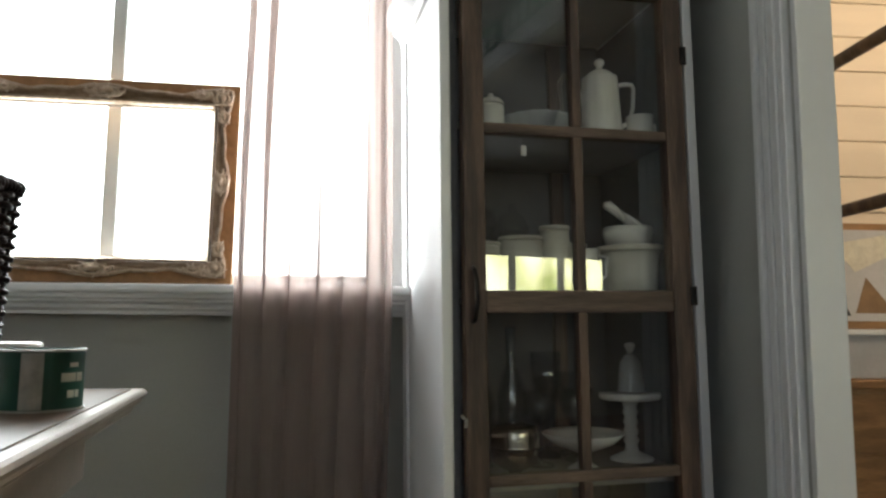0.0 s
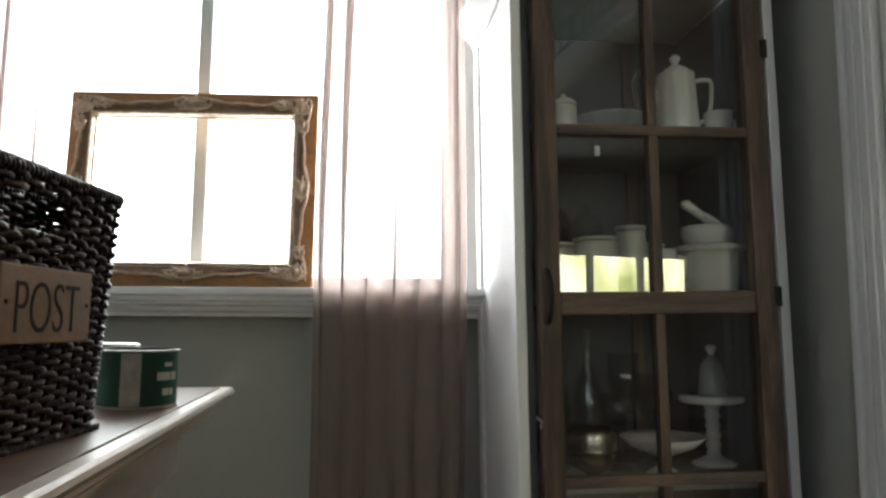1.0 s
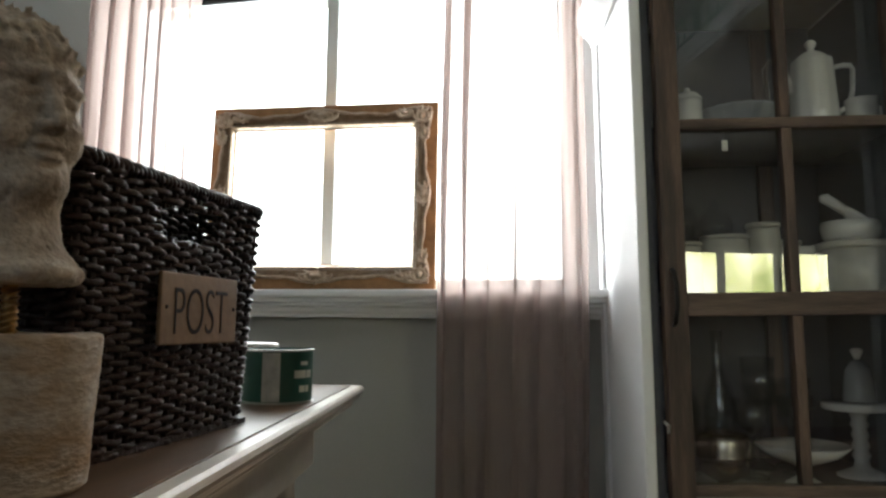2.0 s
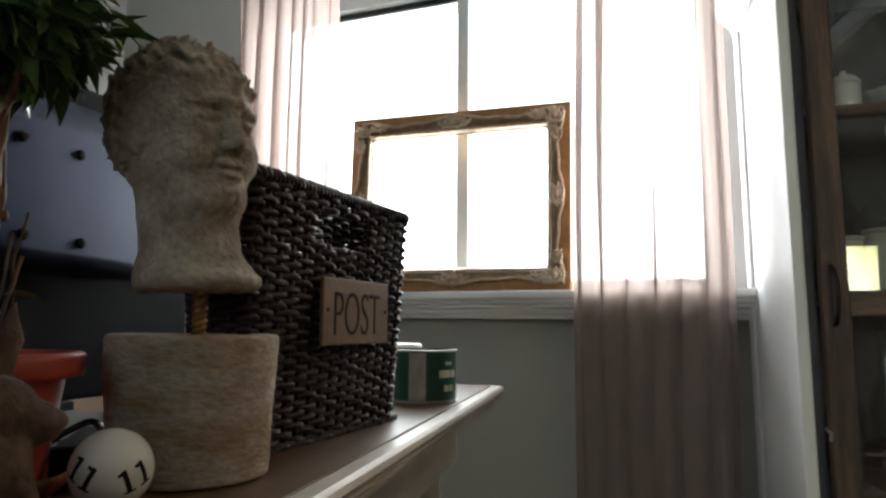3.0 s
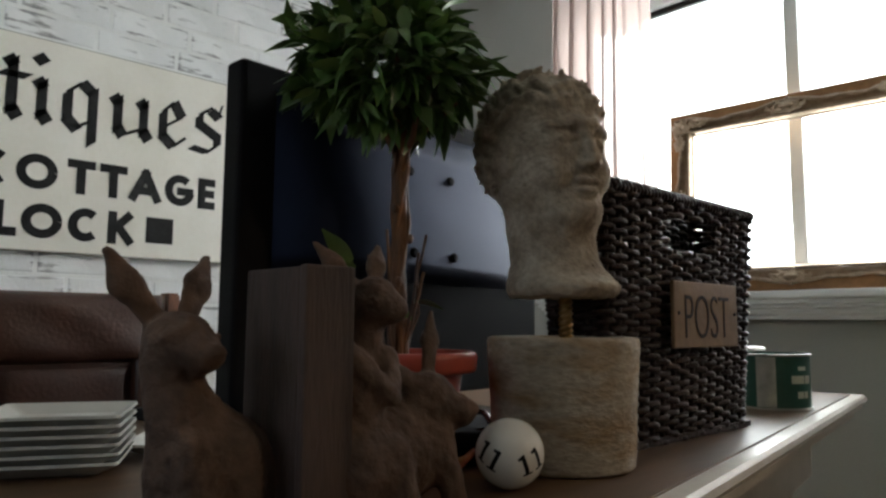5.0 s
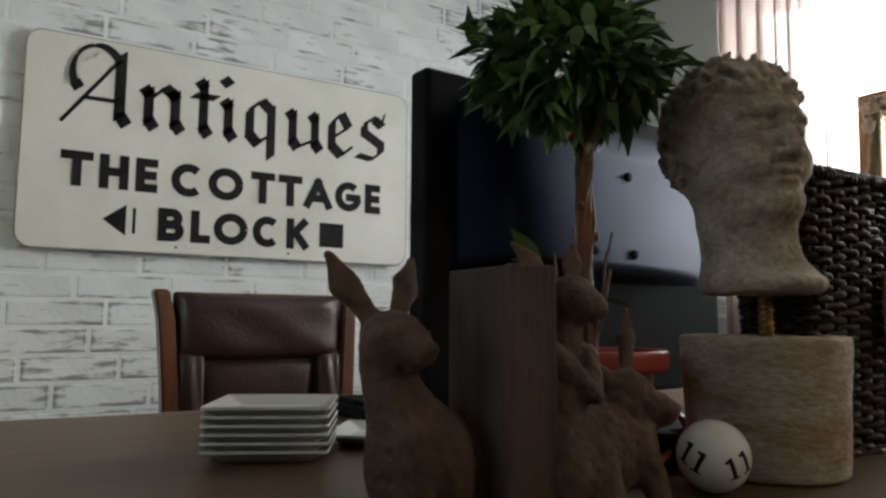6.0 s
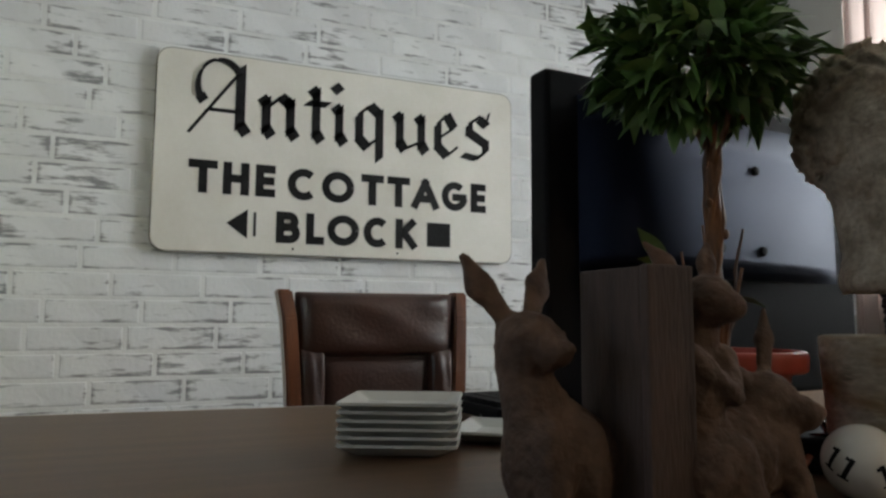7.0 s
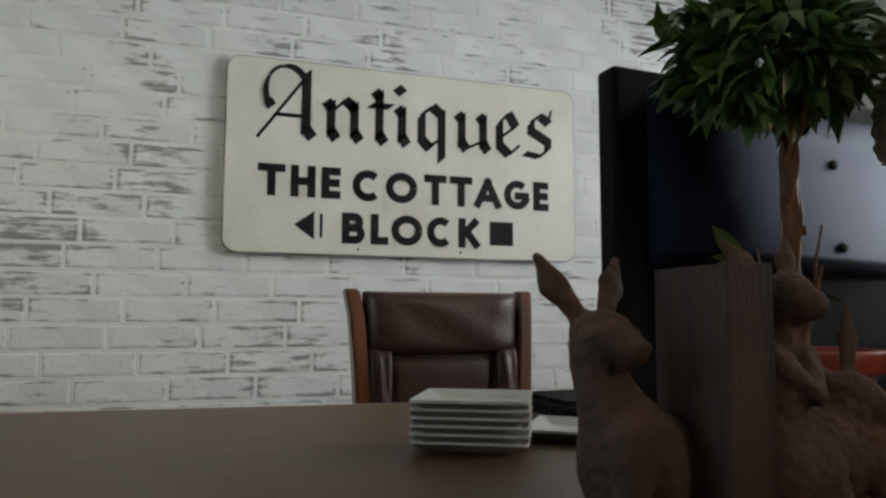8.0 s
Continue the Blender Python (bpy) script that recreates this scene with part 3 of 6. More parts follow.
for i, (x, y) in enumerate(bx):
    sx, sy = (1 if i < 2 else -1), (-1 if i in (0, 3) else 1)
    part("leg", lathe([(0, 0), (0.018, 0), (0.026, 0.03), (0.02, 0.07), (0.034, 0.3), (0.038, 0.5), (0.03, 0.56), (0.036, 0.6), (0, 0.6)], 16, m=Matrix.Translation((x - sx * 0.05, y - sy * 0.05, 0))), DESKPAINT, desk, smooth=True)

# ---------------------------------------------------------------- sign on the brick wall
SIGN = Matrix(((0, 0, 1.2, WX + 0.004), (1.2, 0, 0, -0.0195), (0, 1.2, 0, -0.1758), (0, 0, 0, 1)))     # its x runs along the wall, its y upwards
sign = thing("antiques_sign", "cream rounded sign with black lettering on the brick wall", "sign")


def rounded(x0, y0, x1, y1, r, n=8):
    pts = []
    for cx, cy, a0 in ((x1 - r, y0 + r, -90), (x1 - r, y1 - r, 0), (x0 + r, y1 - r, 90), (x0 + r, y0 + r, 180)):
        pts += [(cx + r * math.cos(radians(a0 + 90 * i / n)), cy + r * math.sin(radians(a0 + 90 * i / n))) for i in range(n + 1)]
    return pts


part("board", prism(rounded(0.094, 1.029, 1.027, 1.510, 0.035), 0.0, 0.018, m=SIGN), SIGNEDGE, sign)
part("face", prism(rounded(0.097, 1.032, 1.024, 1.507, 0.033), 0.018, 0.0205, m=SIGN), SIGNBOARD, sign)
INKZ = 0.0208


def nib(strokes, x, y, wide, tall, w, name="letter", angle=40):
    """A letter drawn with a broad pen: each stroke sweeps the nib along its points."""
    bm = bmesh.new()
    ca, sa = math.cos(radians(angle)), math.sin(radians(angle))
    for st in strokes:
        k = st[0]
        pts = [Vector((x + wide * px, y + tall * py, 0)) for px, py in st[1:]]
        h = Vector((ca, sa, 0)) * (w * k / 2)
        t = Vector((-sa, ca, 0)) * (w * 0.10)
        for i, (a, b) in enumerate(zip(pts, pts[1:])):
            z = INKZ + 0.0002 * i
            d = (b - a).normalized()
            tt = t if d.dot(t) > 0 else -t
            if abs(d.cross(h.normalized()).z) < 0.35:
                q = [a - h * 0.35 - tt, b + h * 0.35 - tt, b + h * 0.35 + tt, a - h * 0.35 + tt]
                n = Vector((-d.y, d.x, 0)) * (w * 0.13)
                q = [a - n, b - n, b + n, a + n]
            else:
                q = [a - h, a + h, b + h, b - h]
            lo = [bm.verts.new(p + Vector((0, 0, z))) for p in q]
            hi = [bm.verts.new(p + Vector((0, 0, z + 0.0015))) for p in q]
            bm.faces.new(hi)
            bm.faces.new(lo[::-1])
            for m in range(4):
                bm.faces.new((lo[m], lo[(m + 1) % 4], hi[(m + 1) % 4], hi[m]))
    bmesh.ops.transform(bm, matrix=SIGN, verts=bm.verts)
    return part(name, bm, INK, sign)


def arc(cx, cy, rx, ry, a0, a1, n=12):
    return [(cx + rx * math.cos(radians(a0 + (a1 - a0) * i / n)), cy + ry * math.sin(radians(a0 + (a1 - a0) * i / n))) for i in range(n + 1)]


XW, XH = 0.092, 0.112                               # width and height of the small letters
BASE = 1.314


def stem(x, top=0.88, low=0.14):
    """An upright with a lozenge at its head and foot."""
    return [[1, (x, top), (x, low)], [1, (x - 0.13, top + 0.02), (x + 0.03, top - 0.15)], [1, (x - 0.03, low + 0.13), (x + 0.15, low - 0.10)]]


PEN = 0.028
nib([[0.62, *arc(0.55, 1.02, 0.56, 0.58, 28, 205, 26)], [0.9, (0.05, 0.80), (0.16, 0.66)], [1.1, (1.06, 1.50), (1.06, 0.16)], [1, (1.04, 0.26), (1.24, 0.03)], [0.2, (1.02, 1.36), (-0.20, -0.04)], [0.5, (0.22, 0.50), (1.02, 0.50)]], 0.187, BASE, XW, XH, PEN)
nib(stem(0.2) + stem(0.84) + [[0.8, (0.30, 0.72), (0.56, 0.94)], [1, (0.56, 0.97), (0.82, 0.80)]], 0.328, BASE, XW, XH, PEN)
nib(stem(0.32, 1.22, 0.14) + [[0.9, (0.06, 0.90), (0.66, 0.90)]], 0.440, BASE, XW, XH, PEN)
nib(stem(0.28) + [[1.0, (0.13, 1.38), (0.31, 1.24)]], 0.503, BASE, XW, XH, PEN)
nib([[1, (0.15, 0.78), (0.15, 0.20)], [1, (0.12, 0.24), (0.40, 0.00)], [0.8, (0.12, 0.76), (0.45, 1.0)], [1, (0.45, 1.02), (0.74, 0.82)], [1, (0.74, 0.90), (0.74, -0.26)], [0.6, (0.35, 0.05), (0.72, 0.25)]], 0.568, BASE, XW, XH, PEN)
nib(stem(0.22) + stem(0.88) + [[0.6, (0.32, 0.06), (0.80, 0.26)]], 0.672, BASE, XW, XH, PEN)
nib([[1, (0.18, 0.78), (0.18, 0.20)], [1, (0.16, 0.24), (0.48, 0.00)], [0.8, (0.16, 0.76), (0.46, 1.02)], [1, (0.46, 1.02), (0.70, 0.70)], [0.6, (0.24, 0.44), (0.70, 0.72)], [0.6, (0.48, 0.02), (0.82, 0.26)]], 0.784, BASE, XW, XH, PEN)
nib([[1, (0.22, 0.86), (0.22, 0.62)], [1, (0.20, 0.66), (0.76, 0.40)], [1, (0.76, 0.44), (0.76, 0.18)], [0.7, (0.20, 0.86), (0.60, 1.10)], [1, (0.54, 1.02), (0.80, 0.86)], [1, (0.44, 0.00), (0.74, 0.20)], [0.8, (0.00, 0.08), (0.46, 0.02)], [0.35, (0.80, 0.96), (0.88, 1.20)]], 0.874, BASE, XW, XH, PEN)


def capital(strokes, x0, x1, y0, y1, w=0.0195):
    """A plain capital of even strokes in the box x0..x1, y0..y1; a stroke runs along points of 0 to 1."""
    bm = bmesh.new()
    for k, st in enumerate(strokes):
        pts = [Vector((x0 + w / 2 + (x1 - x0 - w) * px, y0 + w / 2 + (y1 - y0 - w) * py, 0)) for px, py in st]
        sides = []
        for i, p in enumerate(pts):
            d0 = (p - pts[i - 1]).normalized() if i else (pts[1] - p).normalized()
            d1 = (pts[i + 1] - p).normalized() if i < len(pts) - 1 else d0
            nrm = Vector((-(d0 + d1).y, (d0 + d1).x, 0)).normalized()
            end = d0 * (-w / 2 if i == 0 else w / 2 if i == len(pts) - 1 else 0) * (len(pts) == 2)
            sides.append((p + end + nrm * w / 2, p + end - nrm * w / 2))
        z = INKZ + 0.0002 * k
        lo = [[bm.verts.new(q + Vector((0, 0, z))) for q in pr] for pr in sides]
        hi = [[bm.verts.new(q + Vector((0, 0, z + 0.0015))) for q in pr] for pr in sides]
        for i in range(len(pts) - 1):
            bm.faces.new((hi[i][0], hi[i + 1][0], hi[i + 1][1], hi[i][1]))
            bm.faces.new((lo[i][0], hi[i][0], hi[i + 1][0], lo[i + 1][0]))
            bm.faces.new((lo[i][1], lo[i + 1][1], hi[i + 1][1], hi[i][1]))
        bm.faces.new((lo[0][0], lo[0][1], hi[0][1], hi[0][0]))
        bm.faces.new((lo[-1][0], hi[-1][0], hi[-1][1], lo[-1][1]))
    bmesh.ops.transform(bm, matrix=SIGN, verts=bm.verts)
    return part("letter", bm, INK, sign)


CAPS = {
    "T": [[(0, 1), (1, 1)], [(0.5, 0.9), (0.5, 0)]],
    "H": [[(0, 0), (0, 1)], [(1, 0), (1, 1)], [(0.1, 0.5), (0.9, 0.5)]],
    "E": [[(0, 0), (0, 1)], [(0.1, 1), (1, 1)], [(0.1, 0.5), (0.92, 0.5)], [(0.1, 0), (1, 0)]],
    "C": [arc(0.53, 0.5, 0.53, 0.5, 48, 312, 24)],
    "O": [arc(0.5, 0.5, 0.5, 0.5, 0, 360, 32)],
    "A": [[(0.03, 0), (0.5, 1)], [(0.97, 0), (0.5, 1)], [(0.26, 0.28), (0.74, 0.28)]],
    "G": [arc(0.53, 0.5, 0.53, 0.5, 48, 352, 26), [(0.58, 0.46), (1.0, 0.46)]],
    "B": [[(0, 0), (0, 1)], [(0.05, 1)] + arc(0.55, 0.76, 0.34, 0.24, 90, -90, 12) + [(0.05, 0.52)], [(0.05, 0.5)] + arc(0.60, 0.26, 0.40, 0.26, 90, -90, 12) + [(0.05, 0)]],
    "L": [[(0, 0), (0, 1)], [(0.1, 0), (1, 0)]],
    "K": [[(0, 0), (0, 1)], [(0.08, 0.42), (0.92, 1)], [(0.34, 0.56), (1, 0)]],
}
for text, spans, y0, y1 in (("THE", (0.173, 0.238, 0.251, 0.311, 0.326, 0.373), 1.169, 1.247),
                            ("COTTAGE", (0.403, 0.478, 0.488, 0.571, 0.590, 0.650, 0.660, 0.722, 0.726, 0.806, 0.813, 0.886, 0.899, 0.944), 1.167, 1.246),
                            ("BLOCK", (0.378, 0.436, 0.451, 0.496, 0.504, 0.586, 0.598, 0.668, 0.684, 0.742), 1.059, 1.136)):
    for q, ch in enumerate(text):
        capital(CAPS[ch], spans[2 * q], spans[2 * q + 1], y0, y1)
part("square", prism([(0.772, 1.068), (0.838, 1.068), (0.838, 1.131), (0.772, 1.131)], INKZ, INKZ + 0.0016, m=SIGN), INK, sign)
part("arrow", prism([(0.262, 1.101), (0.310, 1.066), (0.310, 1.136)], INKZ, INKZ + 0.0016, m=SIGN), INK, sign)
part("bar", prism([(0.324, 1.072), (0.330, 1.072), (0.330, 1.130), (0.324, 1.130)], INKZ, INKZ + 0.0016, m=SIGN), INK, sign)
for y in (0.42, 0.69):
    part("nail", lathe([(0, 0.0205), (0.003, 0.0205), (0.002, 0.0225), (0, 0.023)], 8, m=SIGN @ Matrix.Translation((y, 1.046, 0))), IRON, sign)

# ---------------------------------------------------------------- display cabinet with an old window for its door
CAB = pose(-0.05, 1.635, 0.93, 0, 0, 8.6) @ pose(0, 0, 0, 0, -1.1, 0) @ pose(0, 0, -0.93)
cab = thing("display_cabinet", "white cabinet with an old brown window as its glass door", "cabinet", CAB)
W_, D_, H_ = 0.545, 0.44, 1.705
part("side_panel", box(-0.012, 0.008, 0.02, 0.008, D_, H_ - 0.06, 0.003), WHITE, cab, "white painted side panel")
part("side_panel", box(W_ - 0.008, 0.008, 0.02, W_ + 0.012, D_, H_ - 0.06, 0.003), WHITE, cab, "white painted side panel")
part("corner_post", box(-0.017, -0.006, 0.02, 0.003, 0.012, H_ - 0.06, 0.003), WHITE, cab)
part("corner_post", box(W_ - 0.010, -0.006, 0.02, W_ + 0.012, 0.012, H_ - 0.06, 0.003), WHITE, cab)
part("back_trim", box(-0.020, D_ - 0.05, 0.02, -0.012, D_, H_ - 0.06, 0.003), WHITE, cab)
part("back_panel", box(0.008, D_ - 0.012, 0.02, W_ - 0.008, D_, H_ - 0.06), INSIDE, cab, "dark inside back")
# left lining is widened: the door gap's shade put in as dark colour
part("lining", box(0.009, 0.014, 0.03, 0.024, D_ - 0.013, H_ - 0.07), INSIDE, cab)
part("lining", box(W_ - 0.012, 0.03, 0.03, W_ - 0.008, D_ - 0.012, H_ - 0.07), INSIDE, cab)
part("cabinet_top", box(-0.012, 0, H_ - 0.06, W_ + 0.012, D_, H_ - 0.03, 0.003), WHITE, cab)
part("cabinet_base", box(-0.012, 0, -0.008, W_ + 0.012, D_, 0.02, 0.003), WHITE, cab)
crown = [(0, -0.075), (0.006, -0.075), (0.010, -0.062), (0.014, -0.050), (0.030, -0.030), (0.036, -0.022), (0.040, -0.010), (0.046, 0.0), (0.046, 0.014), (0, 0.014)]
part("crown_moulding", sweep_profile([(-0.012, D_, H_ - 0.03), (-0.012, 0, H_ - 0.03), (W_ + 0.012, 0, H_ - 0.03), (W_ + 0.012, D_, H_ - 0.03)], crown, closed=False), WHITE, cab, "white crown moulding")
for x in (0.16, 0.40):
    part("back_batten", box(x - 0.018, D_ - 0.03, 0.03, x + 0.018, D_ - 0.012, H_ - 0.07, 0.003), OLDWOOD, cab)
SH = (0.56, 0.945, 1.295)
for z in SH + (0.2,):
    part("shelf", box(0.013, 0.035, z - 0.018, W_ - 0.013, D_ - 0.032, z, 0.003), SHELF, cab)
dr = part("door", box(0.026, -0.024, 0.06, 0.070, 0.010, 1.65, 0.004), OLDWOOD, cab, "weathered brown window door")
part("stile", box(W_ - 0.070, -0.024, 0.06, W_ - 0.026, 0.010, 1.65, 0.004), OLDWOOD, dr)
for z0, z1 in ((0.06, 0.12), (0.897, 0.941), (1.578, 1.65)):
    part("rail", box(0.070, -0.022, z0, W_ - 0.070, 0.008, z1, 0.004), OLDWOODH, dr)
for z in (0.575, 1.270):
    part("glazing_bar", box(0.070, -0.020, z - 0.011, W_ - 0.070, 0.006, z + 0.011, 0.004), OLDWOODH, dr)
for z0, z1 in ((0.12, 0.564), (0.586, 0.897), (0.941, 1.259), (1.281, 1.578)):
    part("glazing_bar", box(W_ / 2 - 0.010, -0.020, z0, W_ / 2 + 0.010, 0.006, z1, 0.003), OLDWOOD, dr)
    for a, b in ((0.070, W_ / 2 - 0.010), (W_ / 2 + 0.010, W_ - 0.070)):
        p = part("pane", box(a, -0.006, z0, b, -0.003, z1), PANE, dr)
        p.visible_shadow = False
part("handle", tube([(0.042, -0.025, 0.985), (0.042, -0.036, 0.980), (0.044, -0.046, 0.955), (0.044, -0.046, 0.915), (0.042, -0.036, 0.885), (0.042, -0.025, 0.880)], 0.0045, 8), IRON, dr, "black iron pull handle", True)
for z in (0.25, 0.93, 1.45):
    part("hinge", box(W_ - 0.032, -0.028, z - 0.02, W_ - 0.018, -0.0225, z + 0.02, 0.002), IRON, dr)
part("latch", tube([(0.020, -0.012, 0.70), (0.024, -0.026, 0.695), (0.024, -0.026, 0.68)], 0.004, 6), SILVER, dr)

# ---------------------------------------------------------------- crockery behind the cabinet's glass
def inside(x, y, z, turn=0):
    return CAB @ pose(x, y, z, 0, 0, turn)


def jar(x, y, z, r, h, label, mat=CHINA, lid=True):
    t = thing("covered_jar", label, "jar", inside(x, y, z))
    part("body", lathe([(0, 0), (r * 0.85, 0), (r, h * 0.12), (r, h * 0.62), (r * 0.92, h * 0.70), (r * 0.80, h * 0.70), (r * 0.8, h * 0.1), (0, h * 0.1)], 28), mat, t, smooth=True)
    if lid:
        part("lid", lathe([(r * 1.02, h * 0.705), (r * 1.04, h * 0.74), (r * 0.75, h * 0.86), (r * 0.25, h * 0.92), (r * 0.22, h), (0, h * 1.02)], 28), mat, t, smooth=True)
    return t


jar(0.128, 0.12, SH[2], 0.030, 0.092, "white china covered sugar jar on the cabinet shelf")
t = thing("pie_dish", "clear fluted glass pie dish on the cabinet shelf", "dish", inside(0.248, 0.16, SH[2]))
part("bowl", lathe([(0, 0), (0.060, 0), (0.083, 0.046), (0.087, 0.049), (0.079, 0.046), (0.057, 0.006), (0, 0.006)], 60, wobble=lambda a, r, z: r * (1 + (0.05 * math.sin(18 * a) if z > 0.01 else 0))), PRESSED, t, smooth=True)
t = thing("coffee_pot", "tall white ribbed coffee pot with a loop handle", "coffee pot", inside(0.393, 0.12, SH[2], -10))
part("body", lathe([(0, 0), (0.047, 0), (0.049, 0.006), (0.0455, 0.06), (0.0415, 0.140), (0.040, 0.146), (0.036, 0.148), (0.030, 0.149), (0, 0.149)], 72, wobble=lambda a, r, z: r * (1 + 0.05 * (abs(math.cos(5 * a)) ** 0.6 - 0.5) * (0.003 < z < 0.147))), CHINA, t, smooth=True)
part("lid", lathe([(0.031, 0.1495), (0.030, 0.154), (0.020, 0.162), (0.008, 0.168), (0.007, 0.173), (0.012, 0.180), (0.012, 0.186), (0.006, 0.192), (0, 0.193)], 24), CHINA, t, smooth=True)
part("handle", tube([(0.040, 0, 0.128), (0.060, 0, 0.132), (0.074, 0, 0.130), (0.079, 0, 0.120), (0.076, 0, 0.075), (0.070, 0, 0.052), (0.058, 0, 0.036), (0.044, 0, 0.030)], 0.0055, 10), CHINA, t, smooth=True)
part("spout", tube([(-0.038, 0, 0.08), (-0.052, 0, 0.11), (-0.058, 0, 0.146)], 0.008, 10, radii=[0.013, 0.009, 0.006]), CHINA, t, smooth=True)
t = thing("cup", "small white cup with a handle on the cabinet shelf", "cup", inside(0.480, 0.10, SH[2], 15))
part("bowl", lathe([(0, 0), (0.022, 0), (0.028, 0.010), (0.033, 0.052), (0.0305, 0.052), (0.025, 0.010), (0, 0.008)], 28), CHINA, t, smooth=True)
part("handle", tube([(0.030, 0, 0.042), (0.046, 0, 0.040), (0.046, 0, 0.018), (0.028, 0, 0.012)], 0.0035, 8), CHINA, t, smooth=True)
t = thing("wire_whisk", "metal whisk standing behind the coffee pot", "whisk", inside(0.335, 0.19, SH[2], 0))
for i in range(4):
    a = i * math.pi / 4
    part("loop", tube([(0, 0, 0.0), (0.012 * math.cos(a), 0.012 * math.sin(a), 0.10), (0.018 * math.cos(a), 0.018 * math.sin(a), 0.155), (0, 0, 0.182), (-0.018 * math.cos(a), -0.018 * math.sin(a), 0.155), (-0.012 * math.cos(a), -0.012 * math.sin(a), 0.10), (0, 0, 0.0)], 0.0013, 5, cap=False), SILVER, t, smooth=True)

z2 = SH[1]
def canister(x, y, r, h, label, cat="canister", mat=CREAM):
    """A straight-sided pot with a rolled rim and a slightly sunk top."""
    t = thing("canister", label, cat, inside(x, y, z2))
    part("body", lathe([(0, 0), (r * 0.93, 0), (r * 0.97, 0.004), (r, h * 0.5), (r * 0.97, h * 0.9), (r * 0.9, h * 0.93), (r * 0.86, h * 0.9), (0, h * 0.88)], 32), mat, t, smooth=True)
    part("rim", lathe([(r * 0.90, h * 0.935), (r * 1.02, h * 0.94), (r * 1.03, h * 0.985), (r * 0.98, h), (r * 0.88, h), (r * 0.86, h * 0.95)], 32), mat, t, smooth=True)
    return t


canister(0.110, 0.15, 0.042, 0.110, "low cream stoneware pot on the middle shelf")
canister(0.205, 0.16, 0.050, 0.125, "wide cream stoneware pot on the middle shelf")
canister(0.283, 0.15, 0.034, 0.150, "tall cream canister on the middle shelf")
canister(0.352, 0.24, 0.046, 0.120, "cream stoneware pot at the back of the middle shelf")
jar(0.150, 0.30, z2, 0.040, 0.235, "clear glass lidded jar at the back of the shelf", CLEAR)
jar(0.235, 0.31, z2, 0.040, 0.225, "clear glass lidded jar at the back of the shelf", CLEAR)
t = thing("enamel_bin", "pale enamel tub with a wide flat rim on the middle shelf", "tub", inside(0.452, 0.12, z2))
part("body", lathe([(0, 0), (0.056, 0), (0.060, 0.004), (0.067, 0.088), (0.062, 0.088), (0.056, 0.01), (0, 0.01)], 40), CREAM, t, smooth=True)
part("rim", lathe([(0.062, 0.0885), (0.074, 0.089), (0.076, 0.093), (0.075, 0.101), (0.070, 0.103), (0.060, 0.101)], 40), CREAM, t, smooth=True)
part("cover", lathe([(0, 0.094), (0.0595, 0.094), (0.059, 0.099), (0, 0.101)], 40), CREAM, t, smooth=True)
t = thing("covered_dish", "white china dish lying on the enamel tub", "dish", inside(0.455, 0.13, z2 + 0.104))
part("body", lathe([(0, 0), (0.040, 0.0), (0.050, 0.010), (0.054, 0.030), (0.052, 0.044), (0.047, 0.044), (0.040, 0.010), (0, 0.006)], 32, wobble=lambda a, r, z: r * (1 + 0.10 * math.cos(a) ** 2)), CHINA, t, smooth=True)
t = thing("serving_scoop", "white china scoop leaning across the dish", "scoop", inside(0.430, 0.115, z2 + 0.150))
part("bowl", lathe([(0, -0.012), (0.012, -0.010), (0.020, 0.0), (0.021, 0.006), (0.017, 0.004), (0, -0.006)], 24, m=pose(0.030, 0, 0.004, 0, 35, 0) @ Matrix.Diagonal((1.9, 1, 1, 1))), CHINA, t, smooth=True)
part("handle", tube([(0.012, 0, 0.016), (-0.012, 0, 0.034), (-0.030, 0, 0.046), (-0.040, 0, 0.046)], 0.009, 10, radii=[0.010, 0.011, 0.012, 0.007]), CHINA, t, smooth=True)
t = thing("milk_jug", "small white milk jug on the middle shelf", "jug", inside(0.335, 0.10, z2))
part("body", lathe([(0, 0), (0.024, 0), (0.034, 0.028), (0.027, 0.07), (0.031, 0.092), (0.028, 0.092), (0.02, 0.05), (0, 0.01)], 28), CHINA, t, smooth=True)
part("handle", tube([(0.029, 0, 0.080), (0.052, 0, 0.074), (0.048, 0, 0.035), (0.03, 0, 0.022)], 0.004, 8), CHINA, t, smooth=True)

z3 = SH[0]
t = thing("silver_bowl", "tarnished silver footed bowl on the low shelf", "bowl", inside(0.162, 0.10, z3))
part("bowl", lathe([(0, 0), (0.016, 0), (0.013, 0.008), (0.030, 0.016), (0.046, 0.026), (0.049, 0.052), (0.050, 0.056), (0.053, 0.058), (0.053, 0.062), (0.051, 0.064), (0.051, 0.090), (0.047, 0.100), (0.03, 0.105), (0, 0.106)], 40), SILVER, t, smooth=True)
t = thing("pedestal_dish", "shallow white pedestal dish on the low shelf", "dish", inside(0.320, 0.11, z3))
part("dish", lathe([(0, 0), (0.036, 0), (0.034, 0.006), (0.013, 0.018), (0.011, 0.036), (0.034, 0.044), (0.068, 0.058), (0.090, 0.078), (0.088, 0.080), (0.06, 0.062), (0, 0.050)], 40), CHINA, t, smooth=True)
t = thing("cake_stand", "white cake stand on a turned foot", "cake stand", inside(0.476, 0.19, z3))
part("plate", lathe([(0, 0.138), (0.068, 0.138), (0.072, 0.142), (0.072, 0.153), (0.069, 0.155), (0, 0.153)], 40), CHINA, t, smooth=True)
